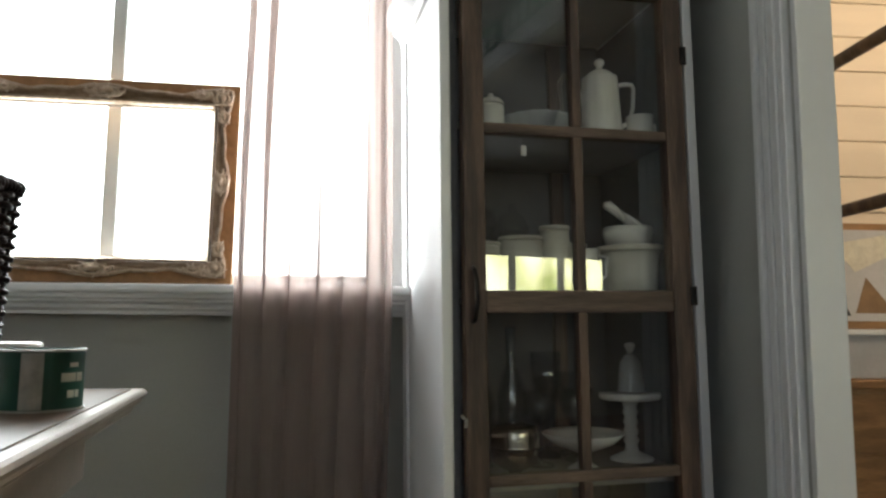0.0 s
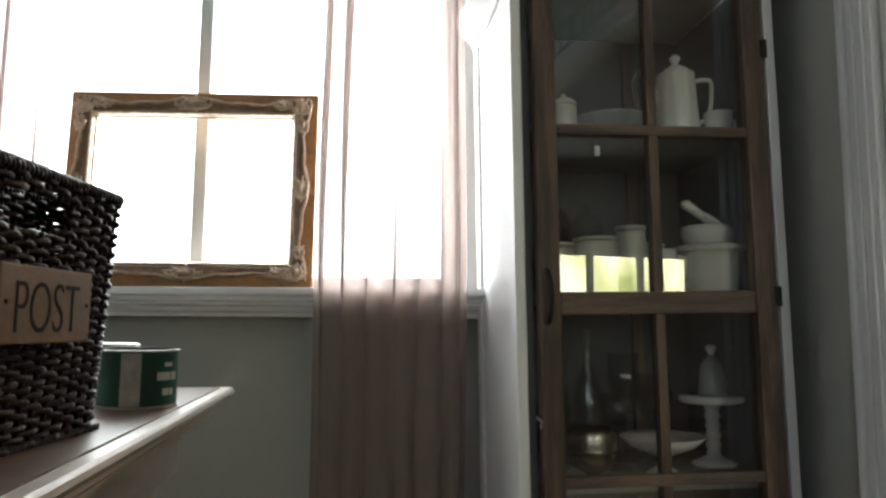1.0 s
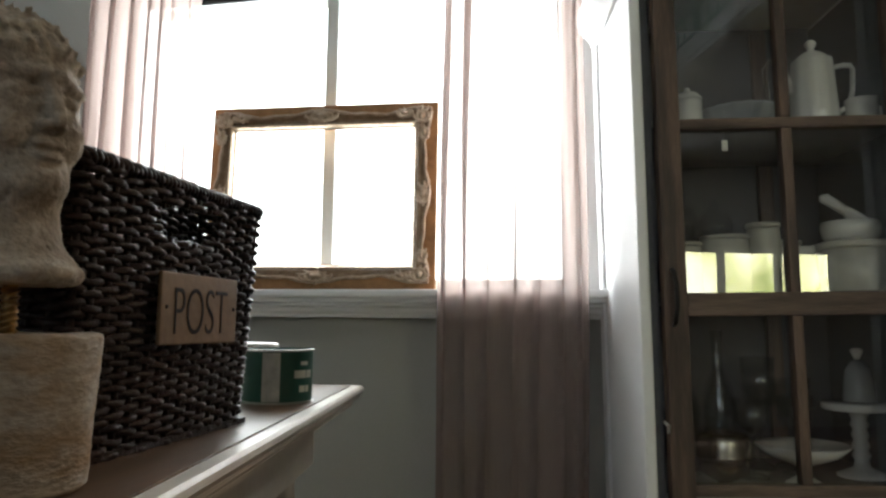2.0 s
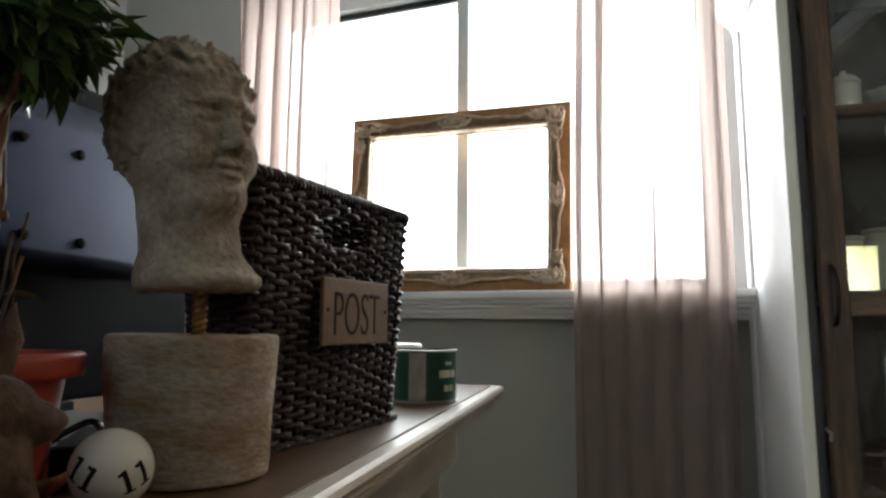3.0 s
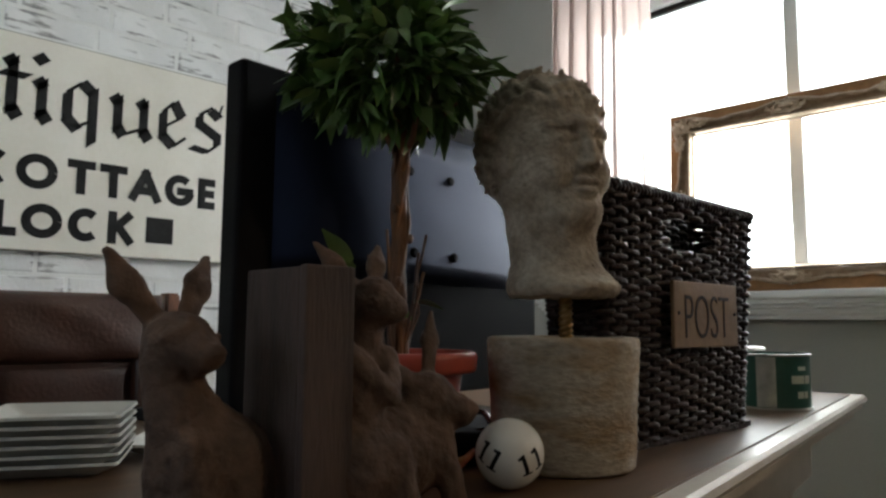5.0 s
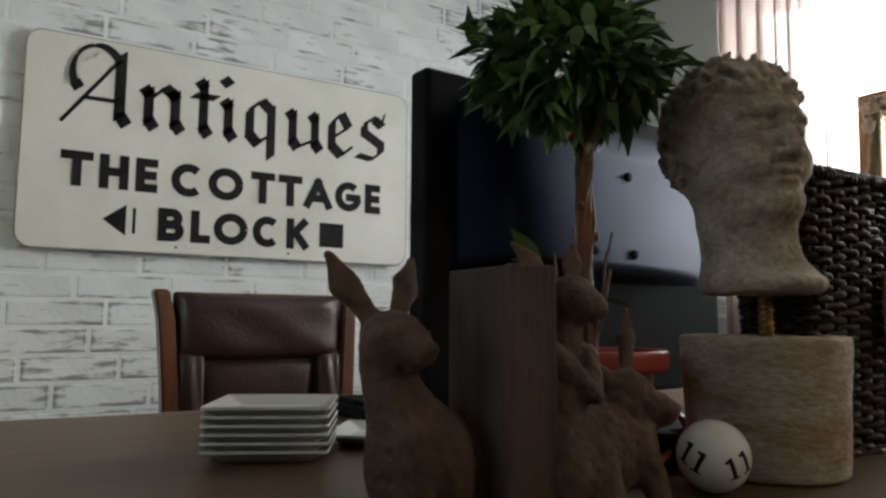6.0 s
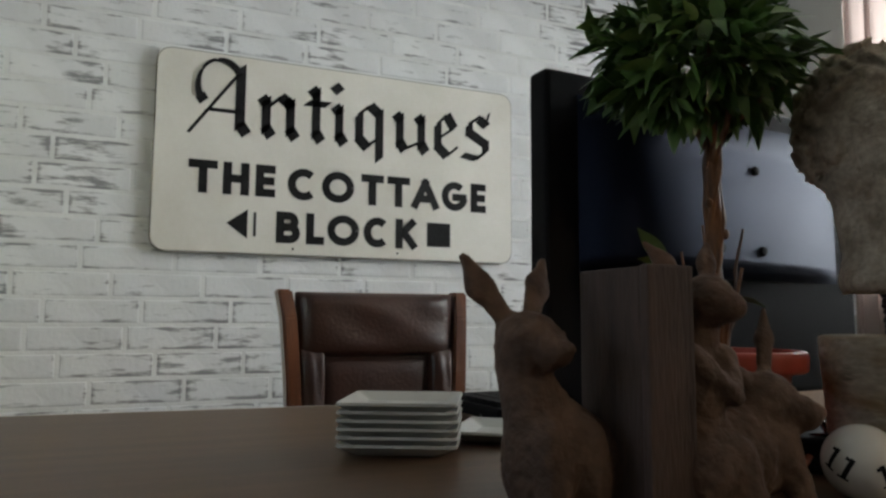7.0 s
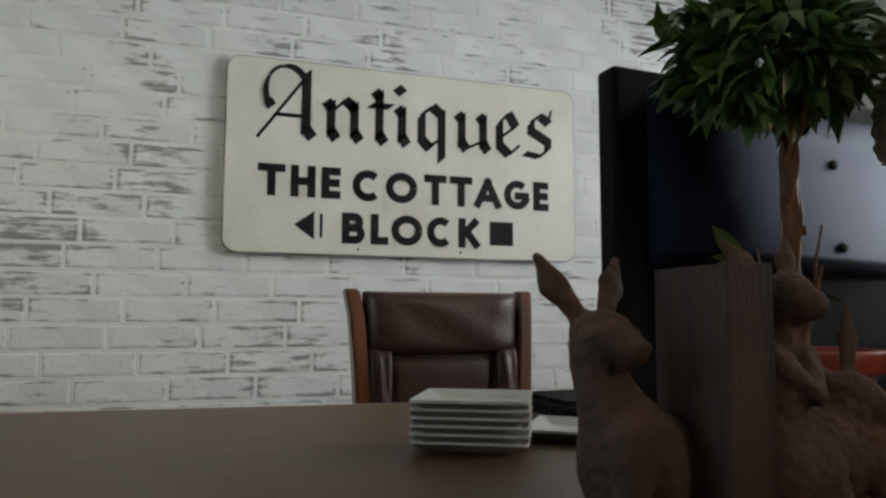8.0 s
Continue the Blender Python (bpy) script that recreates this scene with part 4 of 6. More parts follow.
part("foot", lathe([(0, 0), (0.050, 0), (0.050, 0.006), (0.030, 0.014), (0.017, 0.020), (0.014, 0.034), (0.019, 0.044), (0.014, 0.054), (0.018, 0.064), (0.014, 0.076), (0.018, 0.086), (0.014, 0.098), (0.019, 0.108), (0.015, 0.118), (0.022, 0.137), (0, 0.137)], 24), CHINA, t, smooth=True)
t = thing("glass_bell", "small milky glass bell jar on the cake stand", "bell jar", inside(0.480, 0.19, z3 + 0.156))
part("bell", lathe([(0, 0), (0.033, 0), (0.033, 0.004), (0.030, 0.035), (0.026, 0.065), (0.013, 0.084), (0, 0.088)], 28), material("milky_glass", (0.42, 0.43, 0.42), 0.12, vary=0.1, coat=0.5), t, smooth=True)
part("knob", lathe([(0, 0.088), (0.006, 0.088), (0.010, 0.098), (0.014, 0.107), (0.008, 0.112), (0, 0.113)], 12), CHINA, t, smooth=True)


def glassware(name, x, y, prof, label, cat):
    t = thing(name, label, cat, inside(x, y, z3))
    part("body", lathe(prof, 28, wobble=lambda a, r, z: r * (1 + 0.025 * math.cos(8 * a))), CLEAR, t, smooth=True)
    return t


decanter = [(0, 0), (0.036, 0), (0.038, 0.01), (0.040, 0.13), (0.030, 0.17), (0.013, 0.20), (0.012, 0.27), (0.018, 0.28), (0.015, 0.28), (0.009, 0.20), (0.034, 0.13), (0.032, 0.01), (0, 0.01)]
goblet = [(0, 0), (0.030, 0), (0.028, 0.004), (0.005, 0.012), (0.005, 0.07), (0.022, 0.085), (0.036, 0.115), (0.038, 0.165), (0.036, 0.165), (0.030, 0.115), (0, 0.085)]
glassware("decanter", 0.115, 0.22, decanter, "clear glass decanter at the back of the low shelf", "decanter")
glassware("decanter", 0.205, 0.25, [(r * 0.9, z * 1.1) for r, z in decanter], "tall clear glass decanter on the low shelf", "decanter")
glassware("goblet", 0.245, 0.17, goblet, "clear stemmed glass on the low shelf", "glass")
glassware("goblet", 0.300, 0.27, [(r, z * 1.5) for r, z in goblet], "tall clear stemmed glass on the low shelf", "glass")
glassware("goblet", 0.375, 0.29, [(r * 1.2, z * 1.2) for r, z in goblet], "wide clear stemmed glass on the low shelf", "glass")
glassware("goblet", 0.352, 0.21, goblet, "clear stemmed glass on the low shelf", "glass")
t = thing("plate_stack", "white plates stacked on the lowest shelf", "plates", inside(0.40, 0.15, 0.2))
for i in range(5):
    part("plate", lathe([(0, 0), (0.05, 0), (0.095, 0.012), (0.096, 0.014), (0.05, 0.004), (0, 0.004)], 36, m=Matrix.Translation((0, 0, i * 0.007))), CHINA, t, smooth=True)
t = thing("price_tag", "small white paper tag hanging from the shelf", "tag", inside(0.178, 0.05, 1.232))
part("paper", box(-0.006, -0.0005, 0, 0.006, 0.0005, 0.022), CHINA, t)
part("string", tube([(0, 0, 0.022), (0, 0.004, 0.044)], 0.0006, 4), INK, t)

# ---------------------------------------------------------------- ornate frame on the sill
PF = pose(-0.8915, 2.024, 0.9695, 0, 0, 3.6) @ pose(0, 0, 0, -2.5, 0, 0)
pf = thing("picture_frame", "empty ornate gilt picture frame leaning on the window sill", "frame", PF)
fw, fh, mw = 0.658, 0.524, 0.070
xa, xb = -fw / 2, fw / 2
ring = [(xa, 0, 0), (xb, 0, 0), (xb, 0, fh), (xa, 0, fh)]
band = [(0, -0.020), (0, -0.010), (0.003, -0.007), (0.046, -0.009), (0.046, -0.020)]
for i in range(4):
    a, b = Vector(ring[i]), Vector(ring[(i + 1) % 4])
    d = (b - a).normalized()
    inn = Vector((0, 1, 0)).cross(d) * -1
    if (Vector((0, 0, fh / 2)) - a).dot(inn) < 0:
        inn = -inn
    bm = bmesh.new()
    r0 = [bm.verts.new(a + (inn + d) * o + Vector((0, -u, 0))) for o, u in band]
    r1 = [bm.verts.new(b + (inn - d) * o + Vector((0, -u, 0))) for o, u in band]
    k = len(band)
    for j in range(k):
        bm.faces.new((r0[j], r0[(j + 1) % k], r1[(j + 1) % k], r1[j]))
    bm.faces.new(r0)
    bm.faces.new(r1[::-1])
    part("outer_band", bm, GILTEDGE, pf, "plain gold brown outer band")
    # the carved moulding: its outer edge swings in and out, a cove lies behind it
    L = (b - a).length
    rings, lips, crest = [], [], []
    for s in range(73):
        u = L * s / 72
        w = abs(s / 72 - 0.5) * 2
        o = 0.017 + 0.017 * math.sin(math.pi * min(1, w * 1.12)) ** 2 * (1 - 0.25 * math.cos(5 * math.pi * w)) 
        at = lambda q, h: a + d * min(max(u, q), L - q) + inn * q + Vector((0, -h, 0))
        rings.append([at(o, -0.0085), at(o, 0.000), at(o + 0.003, 0.004), at(o + 0.008, 0.001), at(0.045, -0.006), at(0.054, -0.005), at(0.0545, -0.0085)])
        lips.append([at(0.0546, -0.020), at(0.0546, -0.003), at(0.058, 0.003), at(0.061, 0.003), at(0.064, -0.002), at(0.066, -0.011), at(mw, -0.015), at(mw, -0.020)])
        if 0.03 < u < L - 0.03:
            crest.append(at(o + 0.0025, 0.0035))
    for nm, rr, mt in (("cove", rings, GILTCOVE), ("inner_lip", lips, GILT)):
        bm = bmesh.new()
        vs = [[bm.verts.new(p) for p in q] for q in rr]
        k = len(vs[0])
        for p, q in zip(vs, vs[1:]):
            for j in range(k):
                bm.faces.new((p[j], p[(j + 1) % k], q[(j + 1) % k], q[j]))
        part(nm, bm, mt, pf)
    part("leaf_edge", tube(crest, 0.004, 8, radii=[0.0036 + 0.0016 * abs(math.sin(q * 0.55)) for q in range(len(crest))]), GILT, pf, "carved wavy gilt edge", True)


def cartouche(cx, cz, w, h, seed, name):
    """A carved cluster of scrolls and leaves, one piece."""
    rng = random.Random(seed)
    parts = []
    for i in range(8):
        a = i * 2 * math.pi / 8 + rng.uniform(-0.25, 0.25)
        q = rng.uniform(0.7, 1.0)
        parts.append(((w * 0.35 * math.cos(a), 0, h * 0.35 * math.sin(a)), (w * q * math.cos(a), -0.003, h * q * math.sin(a)), rng.uniform(0.0035, 0.0055), rng.uniform(0.0025, 0.004)))
    for sgn in (-1, 1):
        last = None
        for i in range(14):
            a, r = i * 0.5, 0.22 + 0.05 * i
            p = (sgn * w * r * math.cos(a), -0.004, h * r * math.sin(a))
            if last:
                parts.append((last, p, 0.0030, 0.0030))
            last = p

    def field(P):
        d = ball_field(P, (0, -0.002, 0), (w * 0.30, 0.011, h * 0.34))
        for p, q, r0, r1 in parts:
            d = blend(d, rod_field(P, p, q, r0, r1), k=0.0018)
        return d

    bm = carve(field, (-w * 1.3 - 0.006, -0.018, -h * 1.3 - 0.006), (w * 1.3 + 0.006, 0.016, h * 1.3 + 0.006), 0.0017)
    bmesh.ops.translate(bm, vec=(cx, -0.005, cz), verts=bm.verts)
    part(name, bm, GILT, pf, "carved gilt ornament", True)


k = 0
for cx, cz in ((xa + 0.042, 0.042), (xb - 0.042, 0.042), (xb - 0.042, fh - 0.042), (xa + 0.042, fh - 0.042)):
    cartouche(cx, cz, 0.030, 0.030, k, "corner_ornament")
    sx, sz = (1 if cx < 0 else -1), (1 if cz < fh / 2 else -1)
    cartouche(cx + sx * 0.050, cz - sz * 0.006, 0.028, 0.016, k + 10, "corner_ornament")
    cartouche(cx - sx * 0.006, cz + sz * 0.050, 0.016, 0.028, k + 20, "corner_ornament")
    k += 1
for cx, cz, w, h in ((0, 0.036, 0.056, 0.023), (0, fh - 0.036, 0.056, 0.023), (xa + 0.036, fh / 2, 0.021, 0.042), (xb - 0.036, fh / 2, 0.021, 0.042)):
    cartouche(cx, cz, w, h, k + 40, "middle_ornament")
    k += 1

# ---------------------------------------------------------------- tins
def tin(x, y, r, h, turn, label, lid):
    t = thing("coffee_tin", label, "tin", pose(x, y, 0.7502, 0, 0, turn), "coffee tins on the desk")
    part("body", lathe([(0, 0), (r, 0), (r, h), (r * 0.96, h), (r * 0.96, h - 0.006), (0, h - 0.006)], 56), TINGREEN, t, smooth=False)
    for z in (0.0015, h - 0.002):
        part("rim", lathe([(r - 0.001, z - 0.0018), (r + 0.0022, z - 0.0014), (r + 0.0022, z + 0.0014), (r - 0.001, z + 0.0018)], 56), TIN, t)
    part("seam", prism([(r * c * math.cos(a), r * c * math.sin(a)) for c, rng in ((1.006, range(-6, 7)), (1.0, range(6, -7, -1))) for a in (radians(i * 2.4) for i in rng)], 0.004, h - 0.005), TIN, t, "bare metal seam strip")
    for z0, z1, a0, a1 in ((0.040, 0.052, 38, 62), (0.040, 0.052, 64, 78), (0.018, 0.028, 48, 60), (0.018, 0.028, 62, 70), (0.060, 0.066, 50, 66)):
        n = 8
        arc_ = [radians(a0 + (a1 - a0) * i / n) for i in range(n + 1)]
        part("label_bar", prism([(r * 1.004 * math.cos(a), r * 1.004 * math.sin(a)) for a in arc_] + [(r * 0.999 * math.cos(a), r * 0.999 * math.sin(a)) for a in arc_[::-1]], z0, z1), LABELCREAM, t)
    if lid:
        part("lid", lathe([(0, h + 0.001), (r * 0.96, h + 0.001), (r * 0.98, h + 0.004), (r * 0.97, h + 0.012), (r * 0.90, h + 0.014), (0, h + 0.013)], 48), CREAM, t, "cream lid", True)
    return t


tin(-0.659, 1.303, 0.056, 0.085, -76, "open green coffee tin with a bare seam, on the desk", False)
tin(-0.775, 1.425, 0.056, 0.076, -40, "green coffee tin with a cream lid, on the desk", True)

# ---------------------------------------------------------------- wicker basket
BX0, BX1, BY0, BY1, BH = -0.669, -0.576, 0.722, 1.064, 0.266
basket = thing("wicker_basket", "dark brown woven wicker basket with handle holes", "basket", pose(0, 0, 0.7502))
rows, step = 44, BH / 44


def loop_point(s, inset, flare):
    """A point at way s (0 to 1) round the basket's rounded outline, moved in by inset; it widens upwards."""
    cx, cy = (BX0 + BX1) / 2, (BY0 + BY1) / 2
    hx, hy, r = (BX1 - BX0) / 2 - 0.006 + flare, (BY1 - BY0) / 2 - 0.006 + flare, 0.016
    sx, sy, q = 2 * (hx - r), 2 * (hy - r), math.pi * r / 2
    total = 2 * sx + 2 * sy + 4 * q
    d = (s % 1) * total
    segs = ((sy, (hx, -hy + r), (0, 1)), (q, (hx - r, hy - r), 0), (sx, (hx - r, hy), (-1, 0)), (q, (-hx + r, hy - r), 90), (sy, (-hx, hy - r), (0, -1)), (q, (-hx + r, -hy + r), 180), (sx, (-hx + r, -hy), (1, 0)), (q, (hx - r, -hy + r), 270))
    for length, p, way in segs:
        if d <= length:
            if isinstance(way, tuple):
                n = (way[1], -way[0])
                return (cx + p[0] + way[0] * d - n[0] * inset, cy + p[1] + way[1] * d - n[1] * inset)
            a = radians(way) + d / r
            return (cx + p[0] + (r - inset) * math.cos(a), cy + p[1] + (r - inset) * math.sin(a))
        d -= length
    return (cx, cy)


NS = 72                                             # upright stakes round the basket
HOLE = (0.838, 0.946)                             # where the handle holes lie along the long sides


def in_handle(s, trim):
    """Whether way s lies at one of the two handle holes."""
    x, y = loop_point(s, 0, 0)
    return HOLE[0] + trim < y < HOLE[1] - trim and BY0 + 0.02 < y < BY1 - 0.02


rng = random.Random(5)
for r in range(rows):
    z = (r + 0.5) * step
    flare = 0.012 * r / rows - 0.006
    n = NS * 8
    runs = [[]]
    for i in range(n + 1):
        s = i / n
        trim = 0.014 if r == rows - 9 else 0.005 if r == rows - 8 else 0.0
        in_hole = rows - 9 <= r < (rows - 3 if s < 0.45 else rows - 6) and in_handle(s, trim)
        if in_hole:
            if runs[-1]:
                runs.append([])
            continue
        w = math.sin(math.pi * NS * s / 2 + math.pi * r)
        x, y = loop_point(s, 0.004 - 0.0040 * w, flare)
        runs[-1].append((x, y, z + 0.0012 * math.sin(s * 90 + r * 2.1) + rng.uniform(-0.0004, 0.0004)))
    for run in runs:
        if len(run) > 3:
            part("woven_strand", tube(run, step * 0.64, 6), WICKER, basket, smooth=True)
for i in range(NS // 2):
    s = (i + 0.5) * 2 / NS
    hole = in_handle(s, 0)
    spans = ((0.0, BH - 9 * step), (BH - (3 if s < 0.45 else 6) * step, BH)) if hole else ((0.0, BH),)
    for z0, z1 in spans:
        pts = [(*loop_point(s, 0.004, 0.012 * z / BH - 0.006), z) for z in (z0, (z0 + z1) / 2, z1)]
        part("stake", tube(pts, 0.0036, 6), WICKER, basket, smooth=True)
bm = bmesh.new()
for k in range(3):
    pts = []
    for i in range(361):
        s = i / 360
        a = 2 * math.pi * (40 * s + k / 3)
        x, y = loop_point(s, 0.002 + 0.004 * math.cos(a), 0.006)
        pts.append((x, y, BH + 0.003 + 0.004 * math.sin(a)))
    tube(pts, 0.0036, 6, bm=bm)
part("braided_rim", bm, WICKER, basket, smooth=True)
part("bottom", box(BX0 + 0.01, BY0 + 0.01, 0.001, BX1 - 0.01, BY1 - 0.01, 0.008), WICKER, basket)
plq = part("plaque", box(BX1 + 0.0045, 0.832, 0.103, BX1 + 0.0095, 0.983, 0.176, 0.002), KRAFT, basket, "tan plaque with black letters")
PL = Matrix(((0, 0, 1, BX1 + 0.0098), (1, 0, 0, 0.855), (0, 1, 0, 0.113), (0, 0, 0, 1)))
lettering("POST", 0.071, 0.0004, -0.0011, INK, plq, PL, "letter", 0.104)
for y in (0.841, 0.974):
    part("stud", lathe([(0, 0), (0.0022, 0), (0.0016, 0.0014), (0, 0.0018)], 8, m=Matrix(((0, 0, 1, BX1 + 0.0096), (1, 0, 0, y), (0, 1, 0, 0.141), (0, 0, 0, 1)))), IRON, plq)

# ---------------------------------------------------------------- bust on its rod in the concrete pot
POT = (-0.5915, 0.670)
pot = thing("concrete_pot", "round weathered concrete pot with ochre stains", "pot", pose(POT[0], POT[1], 0.7502))
def chip(a, r, z):
    return r * (1 + 0.006 * math.sin(3 * a + 40 * z) + 0.004 * math.sin(11 * a + 90 * z) + 0.0035 * math.sin(z * 420 + 2 * math.sin(3 * a)))
prof = [(0, 0), (0.062, 0), (0.066, 0.003)] + [(0.066 + 0.0065 * i / 22, 0.004 + 0.108 * i / 22) for i in range(23)] + [(0.0715, 0.1155), (0.068, 0.1165), (0.060, 0.1155), (0.058, 0.106), (0, 0.104)]
part("body", lathe([(r * 0.965, z) for r, z in prof], 72, wobble=chip), CLAYPOT, pot, smooth=True)
rod_ = thing("twisted_rod", "rusty gold twisted rod holding up the bust", "rod", pose(POT[0] + 0.004, POT[1], 0.854))
part("bar", lathe([(0, 0), (0.0055, 0), (0.0055, 0.07), (0, 0.07)], 12), REBAR, rod_, smooth=True)
bm = bmesh.new()
for k in range(2):
    tube([(0.0055 * math.cos(i * 0.7 + k * math.pi), 0.0055 * math.sin(i * 0.7 + k * math.pi), 0.002 + i * 0.00115) for i in range(58)], 0.0016, 5, bm=bm)
part("twist", bm, REBAR, rod_, smooth=True)


def bust_field(P):
    x, y, z = P[..., 0], P[..., 1], P[..., 2]
    # the hairline runs over the brow, down before the ears and round the nape
    hair = np.clip((z - 0.162 - 0.35 * (x - 0.03)) / 0.012, 0, 1) * np.clip((z - 0.15) / 0.02, 0, 1)
    hair = np.maximum(hair, np.clip((-0.018 - x) / 0.016, 0, 1) * np.clip((z - 0.078) / 0.03, 0, 1))
    d = ball_field(P, (-0.028, 0, 0.148), (0.058, 0.052, 0.064))
    d = blend(d, ball_field(P, (0.004, 0, 0.128), (0.038, 0.042, 0.066)), k=0.014)
    d = blend(d, ball_field(P, (0.026, 0, 0.078), (0.019, 0.021, 0.016)), k=0.018)
    for s in (-1, 1):
        d = blend(d, ball_field(P, (0.020, s * 0.025, 0.110), (0.017, 0.013, 0.016)), k=0.012)
        d = blend(d, rod_field(P, (0.024, s * 0.014, 0.074), (-0.014, s * 0.036, 0.092), 0.011, 0.012), k=0.012)
    d = blend(d, rod_field(P, (-0.018, 0, 0.10), (0.000, 0, 0.014), 0.039, 0.040), k=0.012)
    d = blend(d, ball_field(P, (0.010, 0, 0.010), (0.050, 0.046, 0.013)), k=0.020)
    # nose with its bridge, wings and tip
    d = blend(d, rod_field(P, (0.0385, 0, 0.152), (0.0490, 0, 0.119), 0.0042, 0.0060), k=0.006)
    for s in (-1, 1):
        d = blend(d, ball_field(P, (0.0430, s * 0.0070, 0.1150), (0.0065, 0.0042, 0.0042)), k=0.003)
        d = blend(d, rod_field(P, (0.0415, s * 0.006, 0.1525), (0.0270, s * 0.033, 0.1490), 0.0058, 0.0042), k=0.005)
        d = -blend(-d, ball_field(P, (0.0440, s * 0.0190, 0.1395), (0.0140, 0.0125, 0.0080)), k=0.005)
        d = blend(d, ball_field(P, (0.0305, s * 0.0185, 0.1375), (0.0075, 0.0095, 0.0058)), k=0.002)
        d = blend(d, rod_field(P, (0.0380, s * 0.0090, 0.1400), (0.0290, s * 0.0290, 0.1405), 0.0022, 0.0020), k=0.003)
        d = blend(d, ball_field(P, (-0.014, s * 0.047, 0.125), (0.011, 0.007, 0.017)), k=0.004)
        d = -blend(-d, ball_field(P, (-0.012, s * 0.055, 0.126), (0.005, 0.005, 0.009)), k=0.003)
        d = -blend(-d, ball_field(P, (0.0450, s * 0.0140, 0.0970), (0.006, 0.0035, 0.004)), k=0.004)
    # lips, the groove between them and the hollow over the chin
    d = blend(d, ball_field(P, (0.0415, 0, 0.1015), (0.0068, 0.0135, 0.0036)), k=0.003)
    d = blend(d, ball_field(P, (0.0405, 0, 0.0930), (0.0068, 0.0115, 0.0042)), k=0.003)
    d = -blend(-d, ball_field(P, (0.0490, 0, 0.0973), (0.0060, 0.0150, 0.0014)), k=0.0015)
    d = -blend(-d, ball_field(P, (0.0500, 0, 0.0860), (0.0080, 0.0120, 0.0030)), k=0.004)
    # curled locks: ridges that wind round one another
    wave = np.sin(330 * z + 2.6 * np.sin(95 * x + 60 * y) + 1.8 * np.sin(120 * y - 70 * z))
    coil = np.sin(300 * x + 2.4 * np.sin(110 * z + 50 * y) + 2.0 * np.sin(90 * y + 40 * x)) * np.sin(260 * y + 2.2 * np.sin(100 * z))
    d = d - hair * (0.0046 + 0.0023 * wave + 0.0031 * coil + 0.0018 * ripple(P, 330, 2.0) + 0.0010 * ripple(P, 700, 4.0))
    d = d - 0.0009 * ripple(P, 160, 3.1) - 0.0005 * ripple(P, 520, 1.1)
    # pits
    d = d + 0.0022 * np.clip(ripple(P, 430, 5.3) * ripple(P, 250, 1.9) * 9 - 3.6, 0, 1)
    return np.maximum(d, 0.0016 * ripple(P, 160, 5) - z + 0.002)


bust = finish(carve(bust_field, (-0.105, -0.075, -0.006), (0.075, 0.075, 0.232), 0.0018), "stone_bust", CONCRETE, None, "", True)
bust.matrix_world = pose(POT[0] - 0.004, POT[1] - 0.001, 0.9007, 0, 0, -12) @ Matrix.Scale(1.046, 4)
tagged(bust, "weathered stone bust with curly hair mounted on a rod", "bust")

# ---------------------------------------------------------------- numbered ball
BALL = Vector((-0.561, 0.561, 0.7774))
ballt = thing("ivory_ball", "small ivory white ball with black numerals", "ball", pose(*BALL))
bm = bmesh.new()
bmesh.ops.create_uvsphere(bm, u_segments=40, v_segments=24, radius=0.027)
part("sphere", bm, BALLWHITE, ballt, smooth=True)


def numeral(parent, yaw, pitch, roll):
    """Two serif strokes bent round the ball."""
    bm = bmesh.new()
    bars = []
    for cx in (-0.0042, 0.0042):
        bars += [(cx - 0.0012, -0.0055, cx + 0.0012, 0.0055), (cx - 0.0030, -0.0062, cx + 0.0030, -0.0050), (cx - 0.0032, 0.0034, cx, 0.0050)]
    for k, (x0, y0, x1, y1) in enumerate(bars):
        n = 4
        g = [[None] * (n + 1) for _ in range(n + 1)]
        for i in range(n + 1):
            for j in range(n + 1):
                v = Vector((1.5 * (x0 + (x1 - x0) * i / n), 1.5 * (y0 + (y1 - y0) * j / n), 0.027))
                g[i][j] = bm.verts.new(v.normalized() * (0.0272 + 0.00005 * k))
        for i in range(n):
            for j in range(n):
                bm.faces.new((g[i][j], g[i + 1][j], g[i + 1][j + 1], g[i][j + 1]))
    ob = part("numeral", bm, INK, parent)
    ob.matrix_basis = pose(0, 0, 0, 0, 0, yaw) @ pose(0, 0, 0, 90 + pitch, 0, 0) @ pose(0, 0, 0, 0, 0, roll)


numeral(ballt, 6, -4, -30)
numeral(ballt, 80, 4, 24)

